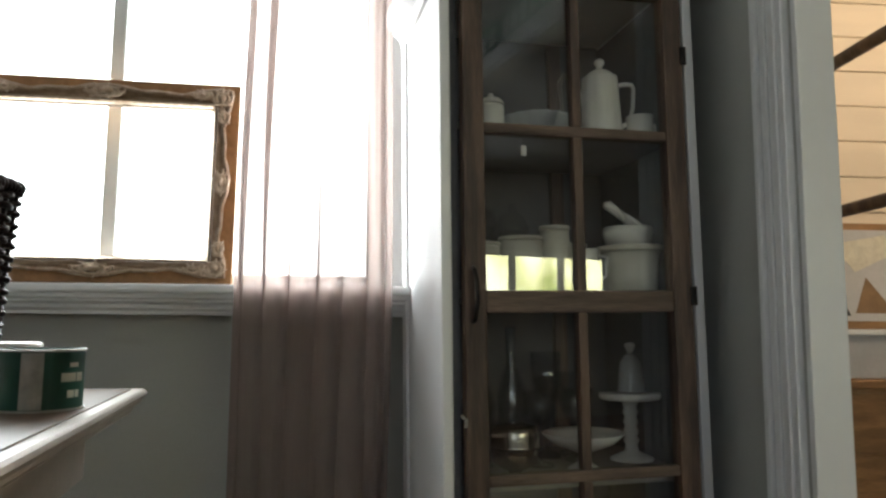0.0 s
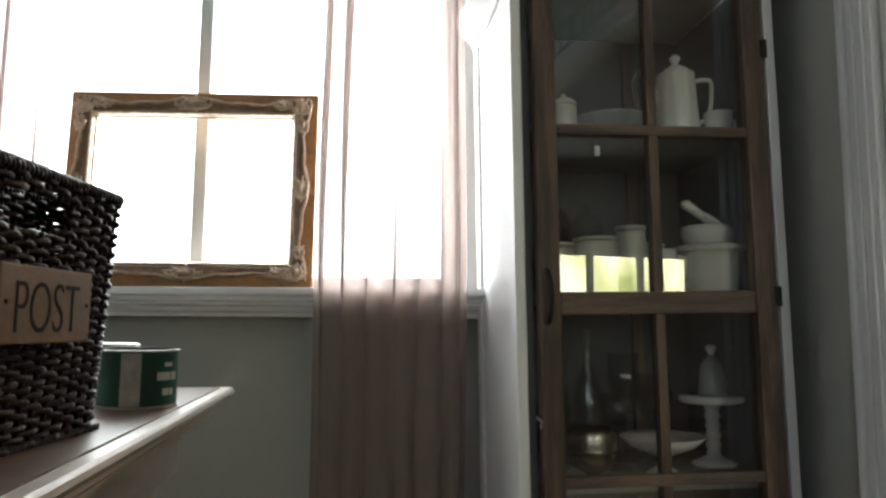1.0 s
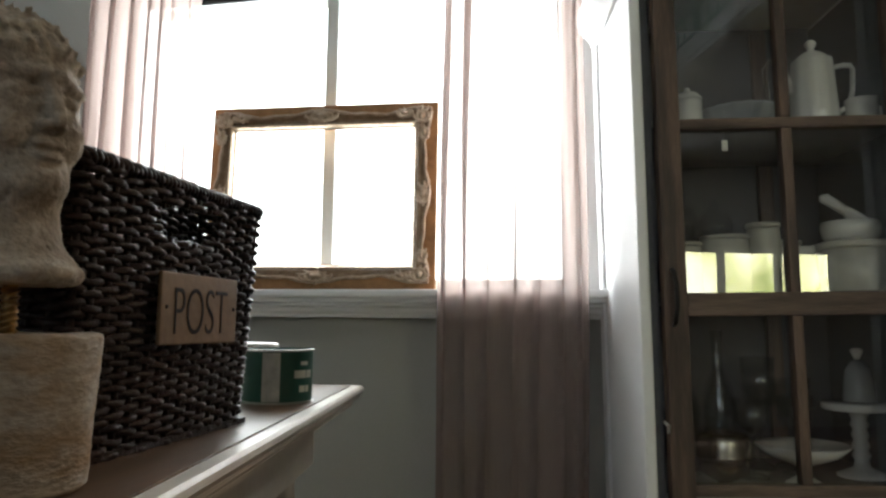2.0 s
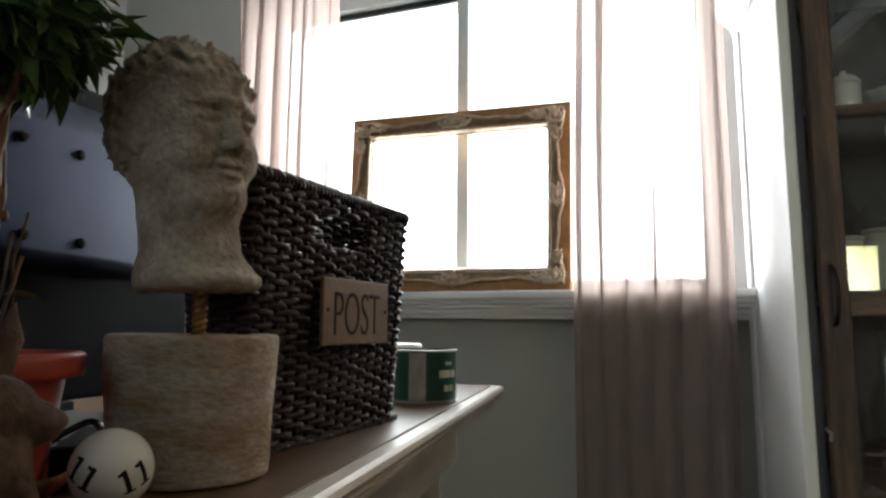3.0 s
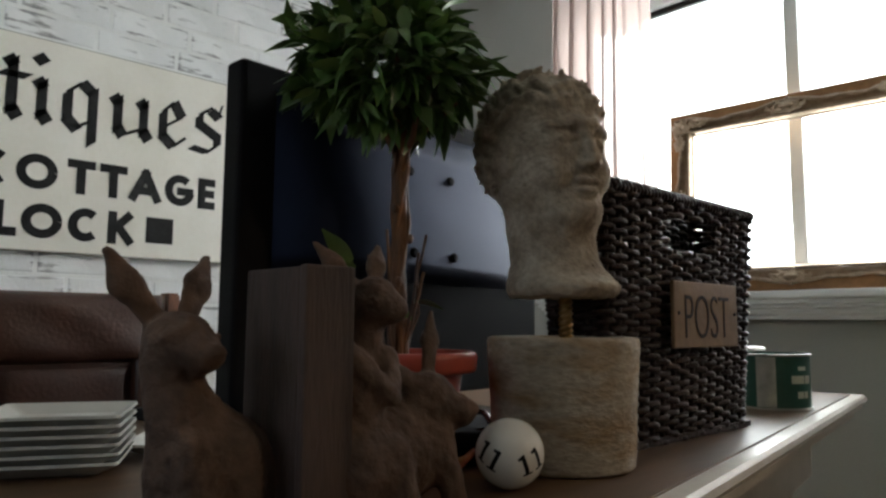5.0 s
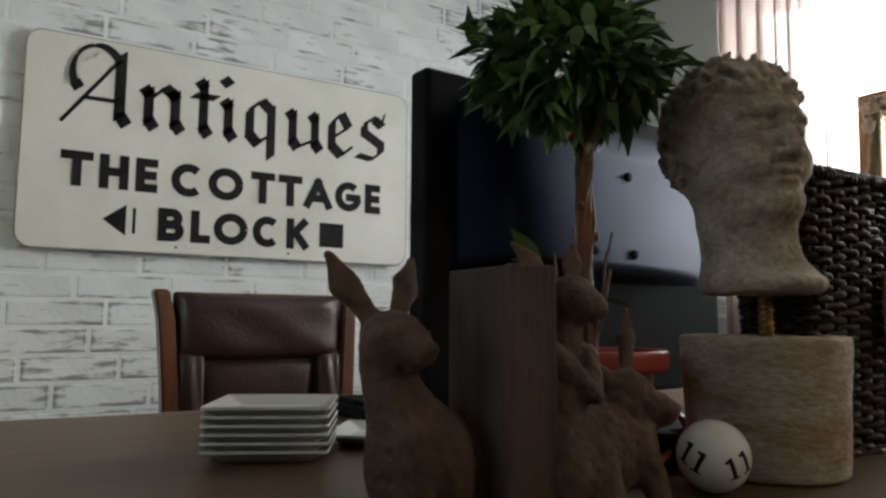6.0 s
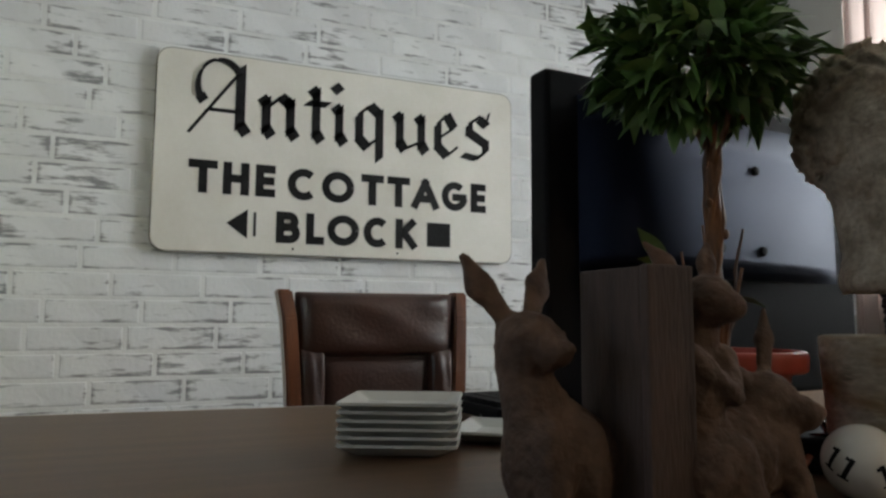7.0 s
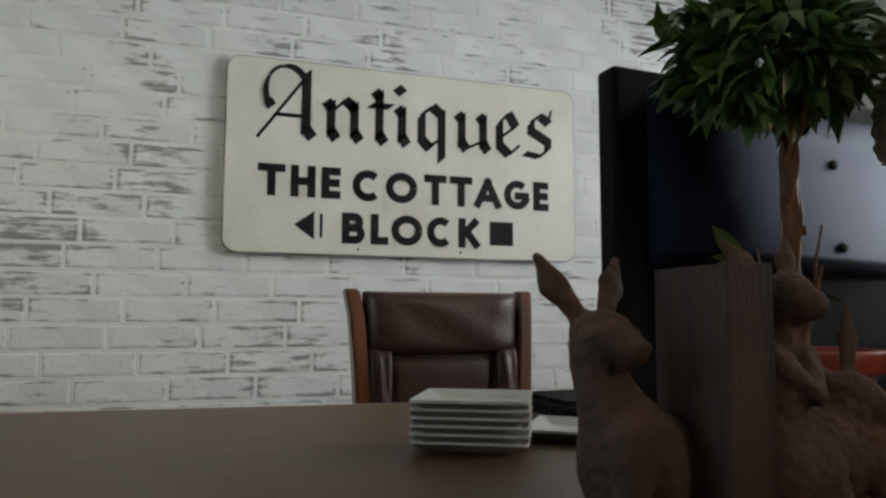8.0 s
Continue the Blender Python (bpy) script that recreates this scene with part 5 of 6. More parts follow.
# ---------------------------------------------------------------- rabbits and wooden block
def rabbit_field(P):
    d = ball_field(P, (0.000, 0.026, 0.036), (0.036, 0.036, 0.038))
    d = blend(d, ball_field(P, (-0.004, 0.044, 0.028), (0.032, 0.028, 0.030)), k=0.018)
    d = blend(d, rod_field(P, (0.008, 0.010, 0.045), (-0.002, -0.003, 0.098), 0.026, 0.0175), k=0.018)
    d = blend(d, ball_field(P, (0.002, -0.001, 0.116), (0.025, 0.020, 0.019)), k=0.010)
    d = blend(d, ball_field(P, (0.024, 0.003, 0.109), (0.014, 0.012, 0.011)), k=0.008)
    d = blend(d, ball_field(P, (0.036, 0.005, 0.111), (0.0045, 0.005, 0.004)), k=0.004)
    for s in (-1, 1):
        root, mid, tip = (-0.010, s * 0.009, 0.128), (-0.018, s * 0.024 - 0.002, 0.152), (-0.023, s * 0.033 - 0.002, 0.171)
        flat = ((0.95, 0.2 * s, 0.2), 1.9)
        ear = blend(rod_field(P, root, mid, 0.0066, 0.0102, flat), rod_field(P, mid, tip, 0.0102, 0.0034, flat), k=0.004)
        d = blend(d, ear, k=0.006)
        d = blend(d, rod_field(P, (0.028, 0.012 + s * 0.015, 0.055), (0.034, 0.014 + s * 0.015, 0.006), 0.010, 0.009), k=0.008)
        d = blend(d, ball_field(P, (0.004, 0.030 + s * 0.028, 0.026), (0.028, 0.014, 0.026)), k=0.008)
        d = -blend(-d, ball_field(P, (0.016, s * 0.0195, 0.119), (0.004, 0.003, 0.0035)), k=0.002)
        d = blend(d, ball_field(P, (0.0155, s * 0.0175, 0.119), (0.003, 0.0025, 0.003)), k=0.001)
    d = d - 0.0008 * ripple(P, 210, 1.0) - 0.0006 * ripple(P, 520, 2.2)
    return np.maximum(d, -P[..., 2] + 0.001)


ra = finish(carve(rabbit_field, (-0.07, -0.07, -0.004), (0.07, 0.085, 0.182), 0.0020), "rabbit_figurine", RABBITCLAY, None, "", True)
ra.matrix_world = pose(-0.613, 0.315, 0.7493, 0, 0, 6)
tagged(ra, "brown cast rabbit figurine sitting upright with raised ears", "figurine")


def pair_field(P):
    # the upper rabbit, standing and hugging
    d = ball_field(P, (0.004, 0.014, 0.078), (0.026, 0.022, 0.034))
    d = blend(d, ball_field(P, (0.006, 0.022, 0.118), (0.014, 0.014, 0.016)), k=0.016)
    d = blend(d, ball_field(P, (0.012, 0.026, 0.143), (0.020, 0.017, 0.018)), k=0.008)
    d = blend(d, ball_field(P, (0.027, 0.031, 0.138), (0.011, 0.010, 0.010)), k=0.006)
    d = blend(d, rod_field(P, (0.000, 0.020, 0.150), (-0.006, 0.005, 0.168), 0.0058, 0.0080, ((1, 0, 0), 1.9)), rod_field(P, (-0.006, 0.005, 0.168), (-0.012, -0.008, 0.184), 0.0080, 0.0022, ((1, 0, 0), 1.9)), k=0.005)
    d = blend(d, rod_field(P, (0.004, 0.033, 0.152), (0.000, 0.037, 0.170), 0.0058, 0.0080, ((1, 0, 0), 1.9)), rod_field(P, (0.000, 0.037, 0.170), (-0.003, 0.040, 0.186), 0.0080, 0.0022, ((1, 0, 0), 1.9)), k=0.005)
    d = blend(d, rod_field(P, (0.018, 0.000, 0.108), (0.030, 0.020, 0.086), 0.009, 0.007), k=0.005)
    d = blend(d, rod_field(P, (0.016, 0.034, 0.104), (0.031, 0.028, 0.080), 0.009, 0.007), k=0.005)
    # the lower rabbit, crouching with its head turned out
    d = blend(d, ball_field(P, (-0.004, 0.050, 0.036), (0.038, 0.052, 0.038)), k=0.010)
    d = blend(d, ball_field(P, (0.006, 0.012, 0.030), (0.036, 0.030, 0.036)), k=0.010)
    d = blend(d, ball_field(P, (0.006, 0.082, 0.072), (0.022, 0.022, 0.021)), k=0.014)
    d = blend(d, ball_field(P, (0.022, 0.098, 0.064), (0.015, 0.013, 0.012)), k=0.010)
    d = blend(d, ball_field(P, (0.032, 0.104, 0.066), (0.005, 0.005, 0.004)), k=0.004)
    d = blend(d, rod_field(P, (0.002, 0.086, 0.086), (-0.002, 0.092, 0.116), 0.0058, 0.0080, ((1, 0, 0), 1.9)), rod_field(P, (-0.002, 0.092, 0.116), (-0.004, 0.095, 0.137), 0.0080, 0.0022, ((1, 0, 0), 1.9)), k=0.005)
    d = blend(d, rod_field(P, (0.002, 0.068, 0.084), (-0.004, 0.040, 0.104), 0.0085, 0.0060), k=0.006)
    d = blend(d, rod_field(P, (0.022, 0.080, 0.045), (0.034, 0.084, 0.006), 0.011, 0.009), k=0.008)
    d = blend(d, rod_field(P, (0.028, 0.030, 0.040), (0.040, 0.036, 0.006), 0.013, 0.010), k=0.008)
    for cx, cy, cz in ((0.022, 0.088, 0.078), (0.024, 0.018, 0.147)):
        d = -blend(-d, ball_field(P, (cx, cy, cz), (0.0024, 0.0026, 0.0018)), k=0.002)
    d = d - 0.0008 * ripple(P, 210, 4.0) - 0.0006 * ripple(P, 520, 0.4)
    return np.maximum(d, -P[..., 2] + 0.001)


rb = finish(carve(pair_field, (-0.06, -0.03, -0.004), (0.065, 0.125, 0.194), 0.0020), "rabbit_pair_figurine", RABBITCLAY, None, "", True)
rb.matrix_world = pose(-0.590, 0.412, 0.7493)
tagged(rb, "brown cast pair of rabbits leaning on a wooden block", "figurine")
blk = thing("wooden_block", "dull brown upright wooden block between the rabbits", "block", pose(-0.589, 0.388, 0.7502, 0, 0, 2))
part("slab", box(-0.042, -0.018, 0, 0.022, 0.018, 0.163, 0.002), BLOCKWOOD, blk)
part("facing", box(0.0225, -0.019, 0, 0.031, 0.019, 0.164, 0.002), BLOCKWOOD, blk)

# ---------------------------------------------------------------- topiary in a red pot
TX, TY = -0.683, 0.547
tree = thing("topiary_tree", "small green topiary tree in a terracotta red pot", "plant", pose(TX, TY, 0.7502))
part("pot", lathe([(0, 0.006), (0.046, 0.006), (0.048, 0.010), (0.0585, 0.082), (0.0587, 0.0838), (0.0595, 0.0842), (0.0690, 0.0850), (0.0712, 0.0862), (0.0718, 0.089), (0.0722, 0.098), (0.0712, 0.1018), (0.0690, 0.103), (0.0645, 0.103), (0.0630, 0.102), (0.0620, 0.096), (0.0600, 0.086), (0.056, 0.083), (0, 0.082)], 56), REDPOT, tree, smooth=True)
part("saucer", lathe([(0, 0), (0.058, 0), (0.068, 0.010), (0.071, 0.016), (0.068, 0.017), (0.056, 0.006), (0, 0.005)], 40, wobble=lambda a, r, z: r * (1 + 0.02 * math.sin(9 * a))), MOSS, tree, "red and gold leaf-edged saucer", True)
bm = bmesh.new()
rng = random.Random(21)
for i in range(60):
    a, r = rng.uniform(0, 6.28), 0.055 * math.sqrt(rng.random())
    bmesh.ops.create_icosphere(bm, subdivisions=1, radius=rng.uniform(0.004, 0.009), matrix=Matrix.Translation((r * math.cos(a), r * math.sin(a), 0.084)) @ Matrix.Diagonal((1, 1, 0.5, 1)))
part("moss", bm, MOSS, tree)


def wander(p0, p1, n, amp, seed):
    g = random.Random(seed)
    out, off = [], Vector((0, 0, 0))
    for i in range(n + 1):
        u = i / n
        off = off * 0.7 + Vector((g.uniform(-1, 1), g.uniform(-1, 1), 0)) * amp
        out.append(Vector(p0).lerp(Vector(p1), u) + off * math.sin(math.pi * min(1, u + 0.1)))
    return out


tr = wander((0, 0, 0.08), (0.0, 0.0, 0.33), 14, 0.0018, 2)
trunk = part("trunk", tube(tr, 0.01, 12, radii=[0.0072 - 0.0016 * i / 14 + 0.0008 * math.sin(i * 2.1) for i in range(15)]), BARK, tree, smooth=True)
for k in range(4):
    pts = []
    for i in range(40):
        u = i / 39
        a = 1.57 * k + 3.2 * u + 0.5 * math.sin(6 * u + k)
        c = Vector((0, 0, 0.08)).lerp(Vector((0, 0, 0.285)), u)
        rr = 0.0068 + 0.0012 * math.sin(11 * u + 2 * k)
        pts.append(c + Vector((rr * math.cos(a), rr * math.sin(a), 0)))
    part("vine_stem", tube(pts, 0.003, 7, radii=[0.0034 - 0.0010 * i / 39 + 0.0006 * math.sin(i * 0.9 + k) for i in range(40)]), BARK, tree, smooth=True)
for k, (z, a) in enumerate(((0.128, 0.4), (0.165, 5.6), (0.205, 0.9), (0.232, 5.2), (0.250, 2.2))):
    bm = bmesh.new()
    bmesh.ops.create_icosphere(bm, subdivisions=2, radius=0.0038, matrix=Matrix.Translation((0.0095 * math.cos(a), 0.0095 * math.sin(a), z)) @ Matrix.Diagonal((1, 1, 1.3, 1)))
    part("bark_knot", bm, BARK, tree, smooth=True)
crown_c = Vector((-0.003, -0.012, 0.362))
limbs = []
for k in range(9):
    a = k * 2.4
    end = crown_c + Vector((0.065 * math.cos(a), 0.065 * math.sin(a), rng.uniform(-0.035, 0.04)))
    start = Vector((0, 0, 0.262 + 0.008 * k))
    pts = wander(start, end, 6, 0.003, 40 + k)
    limbs.append(pts)
    part("limb", tube(pts, 0.004, 7, radii=[0.0036 - 0.0020 * i / 6 for i in range(7)]), BARK, tree, smooth=True)
for k in range(5):
    a = 1.3 * k
    pts = wander((0.010 * math.cos(a), 0.010 * math.sin(a), 0.10), (0.028 * math.cos(a), 0.028 * math.sin(a), 0.19 + 0.02 * (k % 3)), 6, 0.004, 70 + k)
    part("side_shoot", tube(pts, 0.0012, 5), BARK, tree)
# leaf: a pointed, folded blade along +x
def leaf_mesh(name, length, width, bend):
    me = bpy.data.meshes.new(name)
    vs, fs = [], []
    n = 6
    for i in range(n + 1):
        u = i / n
        w = width * math.sin(math.pi * min(1, 0.06 + 0.94 * u) ** 0.8) * (1 - 0.25 * u)
        if i == n:
            w = 0.0004
        x, z = length * u, bend * length * u * u
        vs += [(x, -w, z + 0.22 * w), (x, 0, z), (x, w, z + 0.22 * w)]
    for i in range(n):
        a, b = 3 * i, 3 * i + 3
        fs += [(a, a + 1, b + 1, b), (a + 1, a + 2, b + 2, b + 1)]
    me.from_pydata(vs, [], fs)
    me.materials.append(LEAF)
    me.shade_smooth()
    return me


leaves = [leaf_mesh("leaf", 0.030, 0.0068, -0.25), leaf_mesh("leaf", 0.026, 0.0060, 0.1), leaf_mesh("leaf", 0.033, 0.0064, -0.4), leaf_mesh("leaf", 0.022, 0.0056, -0.1)]


def crown_point(g):
    while True:
        v = Vector((g.uniform(-1, 1), g.uniform(-1, 1), g.uniform(-1, 1)))
        if 0.25 < v.length < 1:
            break
    rad = 0.35 + 0.65 * g.random() ** 0.5
    v = v.normalized()
    lump = 1 + 0.13 * math.sin(5 * v.x + 2) * math.sin(4 * v.y + 1) + 0.10 * math.sin(7 * v.z + 3 * v.x)
    return v, Vector((v.x * 0.090, v.y * 0.090, v.z * (0.080 if v.z > 0 else 0.064))) * rad * lump


crown = part("crown", tube([crown_c + Vector((0, 0, -0.05)), crown_c + Vector((0.004, 0.003, 0.05))], 0.003, 6), BARK, tree, "dense crown of narrow green leaves")
g = random.Random(77)
loose = bmesh.new()
for i in range(1500):
    v, p = crown_point(g)
    d = (v + Vector((g.uniform(-0.8, 0.8), g.uniform(-0.8, 0.8), g.uniform(-0.9, 0.55)))).normalized()
    rot = d.to_track_quat("X", "Z").to_matrix().to_4x4()
    m = Matrix.Translation(crown_c + p - d * 0.012) @ rot @ pose(0, 0, 0, g.uniform(-60, 60)) @ Matrix.Scale(g.uniform(0.75, 1.15), 4)
    me = leaves[i % 4]
    if i < 300:
        ob = new("leaf", me)
        ob.parent = crown
        ob.matrix_basis = m
    else:
        t_ = me.copy()
        t_.transform(m)
        loose.from_mesh(t_)
        bpy.data.meshes.remove(t_)
ob = part("foliage", loose, LEAF, tree, smooth=True)
ob["kind"] = "stuff"
part("side_shoot", tube(wander((0.004, 0.0, 0.09), (0.010, 0.022, 0.175), 8, 0.002, 91), 0.0016, 6), BARK, tree)
for x, y, z, roll, pitch, yaw, size in ((-0.010, -0.045, 0.182, 75, -38, 262, 1.35), (-0.012, -0.040, 0.176, 60, -20, 250, 1.0), (0.008, 0.012, 0.146, -20, -10, 84, 0.9), (0.008, 0.008, 0.125, 62, -60, 255, 0.9)):
    ob = new("leaf", leaves[2])
    ob.parent = tree
    ob.matrix_basis = pose(x, y, z, 0, pitch, yaw) @ pose(0, 0, 0, roll, 0, 0) @ Matrix.Scale(size, 4)

# ---------------------------------------------------------------- monitor seen from behind
MON = Matrix.Translation((-0.796, 0.431, 0)) @ pose(0, 0, 0, 0, 0, 4.6)      # its x points to the room, its y along the panel
mon = thing("monitor", "black computer monitor seen from its glossy back", "monitor", MON)
mw_, mz0, mz1 = 0.502, 0.793, 1.133
part("panel", box(-0.030, 0.013, mz0, 0.0, mw_, mz1, 0.006, 3), MATTBLACK, mon)
bm = bmesh.new()
n1, n2 = 40, 28
gr = []
for i in range(n1 + 1):
    row = []
    for j in range(n2 + 1):
        u, v = i / n1, j / n2
        a, b = abs(2 * u - 1), abs(2 * v - 1)
        h = 0.052 * (1 - u * u) * (1 - 0.45 * v * v) * min(1, 14 * v) * min(1, 5 * (1 - v)) ** 0.6 * (1 - math.exp(-u / 0.085))
        row.append(bm.verts.new((0.0008 + h, 0.052 + (mw_ - 0.09) * u, 0.925 + 0.185 * v)))
    gr.append(row)
for i in range(n1):
    for j in range(n2):
        bm.faces.new((gr[i][j], gr[i + 1][j], gr[i + 1][j + 1], gr[i][j + 1]))
part("back_shell", bm, SATIN, mon, "glossy rounded back shell", True)
for y in (0.205, 0.280):
    for z in (0.955, 1.047):
        u, v = (y - 0.052) / (mw_ - 0.09), (z - 0.925) / 0.185
        out = 0.052 * (1 - u * u) * (1 - 0.45 * v * v) * (1 - math.exp(-u / 0.085))
        part("screw", lathe([(0, -0.002), (0.0055, -0.002), (0.0055, 0.002), (0.004, 0.004), (0, 0.0042)], 12, m=Matrix(((0, 0, 1, out + 0.0008), (1, 0, 0, y), (0, 1, 0, z), (0, 0, 0, 1)))), MATTBLACK, mon)
part("emblem", tube([(0.001, 0.066 + 0.009 * math.cos(0.3 + i * 0.5), 1.094 + 0.008 * math.sin(0.3 + i * 0.5)) for i in range(12)], 0.0018, 6), GREYMARK, mon, "grey maker's mark")
part("screen", box(-0.0325, 0.024, mz0 + 0.02, -0.0305, mw_ - 0.012, mz1 - 0.012), PLASTIC, mon)
part("stand_neck", box(-0.060, 0.21, 0.764, -0.031, 0.33, 0.925, 0.006), MATTBLACK, mon)
part("stand_foot", box(-0.11, 0.13, 0.7503, 0.072, 0.43, 0.767, 0.007, 3), PLASTIC, mon)

# ---------------------------------------------------------------- plates, keyboard and cables on the desk
def square_plate(name, parent, z, s, rim):
    bm = bmesh.new()
    rings = []
    for k, (q, h) in enumerate(((0.62, 0.0), (0.70, 0.001), (1.0, rim), (0.985, rim + 0.0025), (0.70, 0.0045), (0.6, 0.004))):
        w = s * q / 2
        rings.append([bm.verts.new((x, y, z + h)) for x, y in rounded(-w, -w, w, w, w * 0.10, 3)])
    for a, b in zip(rings, rings[1:]):
        n = len(a)
        for i in range(n):
            bm.faces.new((a[i], a[(i + 1) % n], b[(i + 1) % n], b[i]))
    bm.faces.new(rings[0][::-1])
    bm.faces.new(rings[-1])
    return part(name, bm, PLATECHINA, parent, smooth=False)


st = thing("plate_stack", "stack of square white china plates on the desk", "plates", pose(-0.873, 0.323, 0.7503, 0, 0, 63))
for i in range(6):
    square_plate("plate", st, 0.0076 * i, 0.113 + 0.0008 * (i % 2), 0.0105)
sp = thing("square_plate", "single square white plate lying on the desk", "plate", pose(-0.893, 0.455, 0.7503, 0, 0, 52))
square_plate("plate", sp, 0, 0.115, 0.0105)

kb = thing("keyboard", "black computer keyboard on the desk before the monitor", "keyboard", pose(-1.09, 0.71, 0.7503, 0, 0, 4))
part("body", box(-0.075, -0.22, 0, 0.075, 0.22, 0.016, 0.004), MATTBLACK, kb)
for r in range(6):
    for c in range(18):
        part("key", box(-0.062 + r * 0.021, -0.212 + c * 0.0236, 0.0162, -0.062 + r * 0.021 + 0.018, -0.212 + c * 0.0236 + 0.0205, 0.023, 0.0), MATTBLACK, kb)


def cable(points, r, label, mat=INK):
    t = thing("cable", label, "cable")
    out = []
    P_ = [Vector(p) for p in points]
    for i in range(len(P_) - 1):
        p0, p1, p2, p3 = P_[max(i - 1, 0)], P_[i], P_[i + 1], P_[min(i + 2, len(P_) - 1)]
        for k in range(8):
            u = k / 8
            out.append(0.5 * ((2 * p1) + (p2 - p0) * u + (2 * p0 - 5 * p1 + 4 * p2 - p3) * u * u + (3 * p1 - p0 - 3 * p2 + p3) * u ** 3))
    out.append(P_[-1])
    part("lead", tube(out, r, 7), mat, t, smooth=True)


DZ = 0.7515
cable([(-1.06, 0.50, DZ + 0.002), (-0.98, 0.47, DZ + 0.002), (-0.95, 0.52, DZ + 0.002), (-0.90, 0.56, DZ + 0.002), (-0.84, 0.62, DZ + 0.002)], 0.0022, "thin black cable lying on the desk")
cable([(-0.74, 0.655, DZ + 0.003), (-0.69, 0.665, DZ + 0.014), (-0.655, 0.62, DZ + 0.026), (-0.625, 0.625, DZ + 0.030), (-0.60, 0.60, DZ + 0.018), (-0.64, 0.612, DZ + 0.003), (-0.70, 0.645, DZ + 0.004)], 0.0026, "black looped cable beside the ball", PLASTIC)
cable([(-0.75, 0.63, DZ + 0.002), (-0.70, 0.64, DZ + 0.030), (-0.66, 0.635, DZ + 0.042), (-0.64, 0.63, DZ + 0.020), (-0.68, 0.66, DZ + 0.002)], 0.003, "black looped cable beside the ball", PLASTIC)

pa = thing("power_adapter", "black power adapter lying between the plant pots", "adapter", pose(-0.672, 0.652, 0.7503, 0, 0, 38))
part("case", box(-0.026, -0.060, 0, 0.026, 0.060, 0.030, 0.004), MATTBLACK, pa)
part("label", box(0.0262, -0.040, 0.020, 0.0268, 0.045, 0.026), GREYMARK, pa, "thin pale label strip")
part("lead", tube([(0, 0.060, 0.014), (0.004, 0.075, 0.013), (0.0, 0.095, 0.006), (-0.02, 0.11, 0.004)], 0.0028, 8), PLASTIC, pa, smooth=True)

# ---------------------------------------------------------------- desk chair
CH = pose(-1.60, 0.544, 0)
chair = thing("desk_chair", "brown leather desk chair with red-brown wooden posts", "chair", CH)
part("seat", box(-0.24, -0.23, 0.42, 0.20, 0.23, 0.50, 0.03, 4), LEATHER, chair, smooth=True)


def pad(y0, y1, z0, z1, x0, depth, name, label=""):
    bm = bmesh.new()
    n, m = 20, 16
    f, b = [], []
    for i in range(n + 1):
        rf, rb_ = [], []
        for j in range(m + 1):
            u, v = 2 * i / n - 1, 2 * j / m - 1
            h = depth * ((1 - u ** 6) * (1 - v ** 6)) ** 0.5 * (1 + 0.05 * math.sin(6 * u + 4 * v))
            y = y0 + (y1 - y0) * i / n
            z = z0 + (z1 - z0) * j / m
            rf.append(bm.verts.new((x0 + h, y, z)))
            rb_.append(bm.verts.new((x0 - 0.02, y, z)))
        f.append(rf)
        b.append(rb_)
    for i in range(n):
        for j in range(m):
            bm.faces.new((f[i][j], f[i + 1][j], f[i + 1][j + 1], f[i][j + 1]))
            bm.faces.new((b[i][j], b[i][j + 1], b[i + 1][j + 1], b[i + 1][j]))
    for i in range(n):
        bm.faces.new((f[i][0], b[i][0], b[i + 1][0], f[i + 1][0]))
        bm.faces.new((f[i][m], f[i + 1][m], b[i + 1][m], b[i][m]))
    for j in range(m):
        bm.faces.new((f[0][j], f[0][j + 1], b[0][j + 1], b[0][j]))
        bm.faces.new((f[n][j], b[n][j], b[n][j + 1], f[n][j + 1]))
    return part(name, bm, LEATHER, chair, label, True)


pad(-0.172, 0.172, 0.46, 0.930, -0.050, 0.012, "backrest")
pad(-0.171, 0.171, 0.797, 0.932, -0.044, 0.030, "head_cushion")
pad(-0.118, 0.118, 0.50, 0.800, -0.044, 0.014, "back_cushion")
for s in (-1, 1):
    pad(s * 0.140 - 0.026, s * 0.140 + 0.026, 0.50, 0.826, -0.042, 0.030, "side_bolster")
    bm = bmesh.new()
    pts = [(-0.02, s * 0.168, 0.44), (-0.028, s * 0.172, 0.60), (-0.036, s * 0.180, 0.76), (-0.050, s * 0.188, 0.88), (-0.070, s * 0.196, 0.937)]
    rr = [bm.verts.new((x + dx, y + dy, z)) for x, y, z in pts for dx, dy in ((-0.022, -0.015), (0.022, -0.015), (0.022, 0.015), (-0.022, 0.015))]
    for i in range(4):
        for j in range(4):
            a = 4 * i
            bm.faces.new((rr[a + j], rr[a + (j + 1) % 4], rr[a + 4 + (j + 1) % 4], rr[a + 4 + j]))
    bm.faces.new(rr[:4])
    bm.faces.new(rr[-4:])
    bmesh.ops.bevel(bm, geom=bm.edges[:], offset=0.004, segments=2, affect="EDGES")
    part("wooden_post", bm, CHAIRWOOD, chair, "red brown wooden post")
part("column", lathe([(0, 0.07), (0.03, 0.07), (0.028, 0.42), (0, 0.42)], 16, m=Matrix.Translation((-0.02, 0, 0))), MATTBLACK, chair, smooth=True)
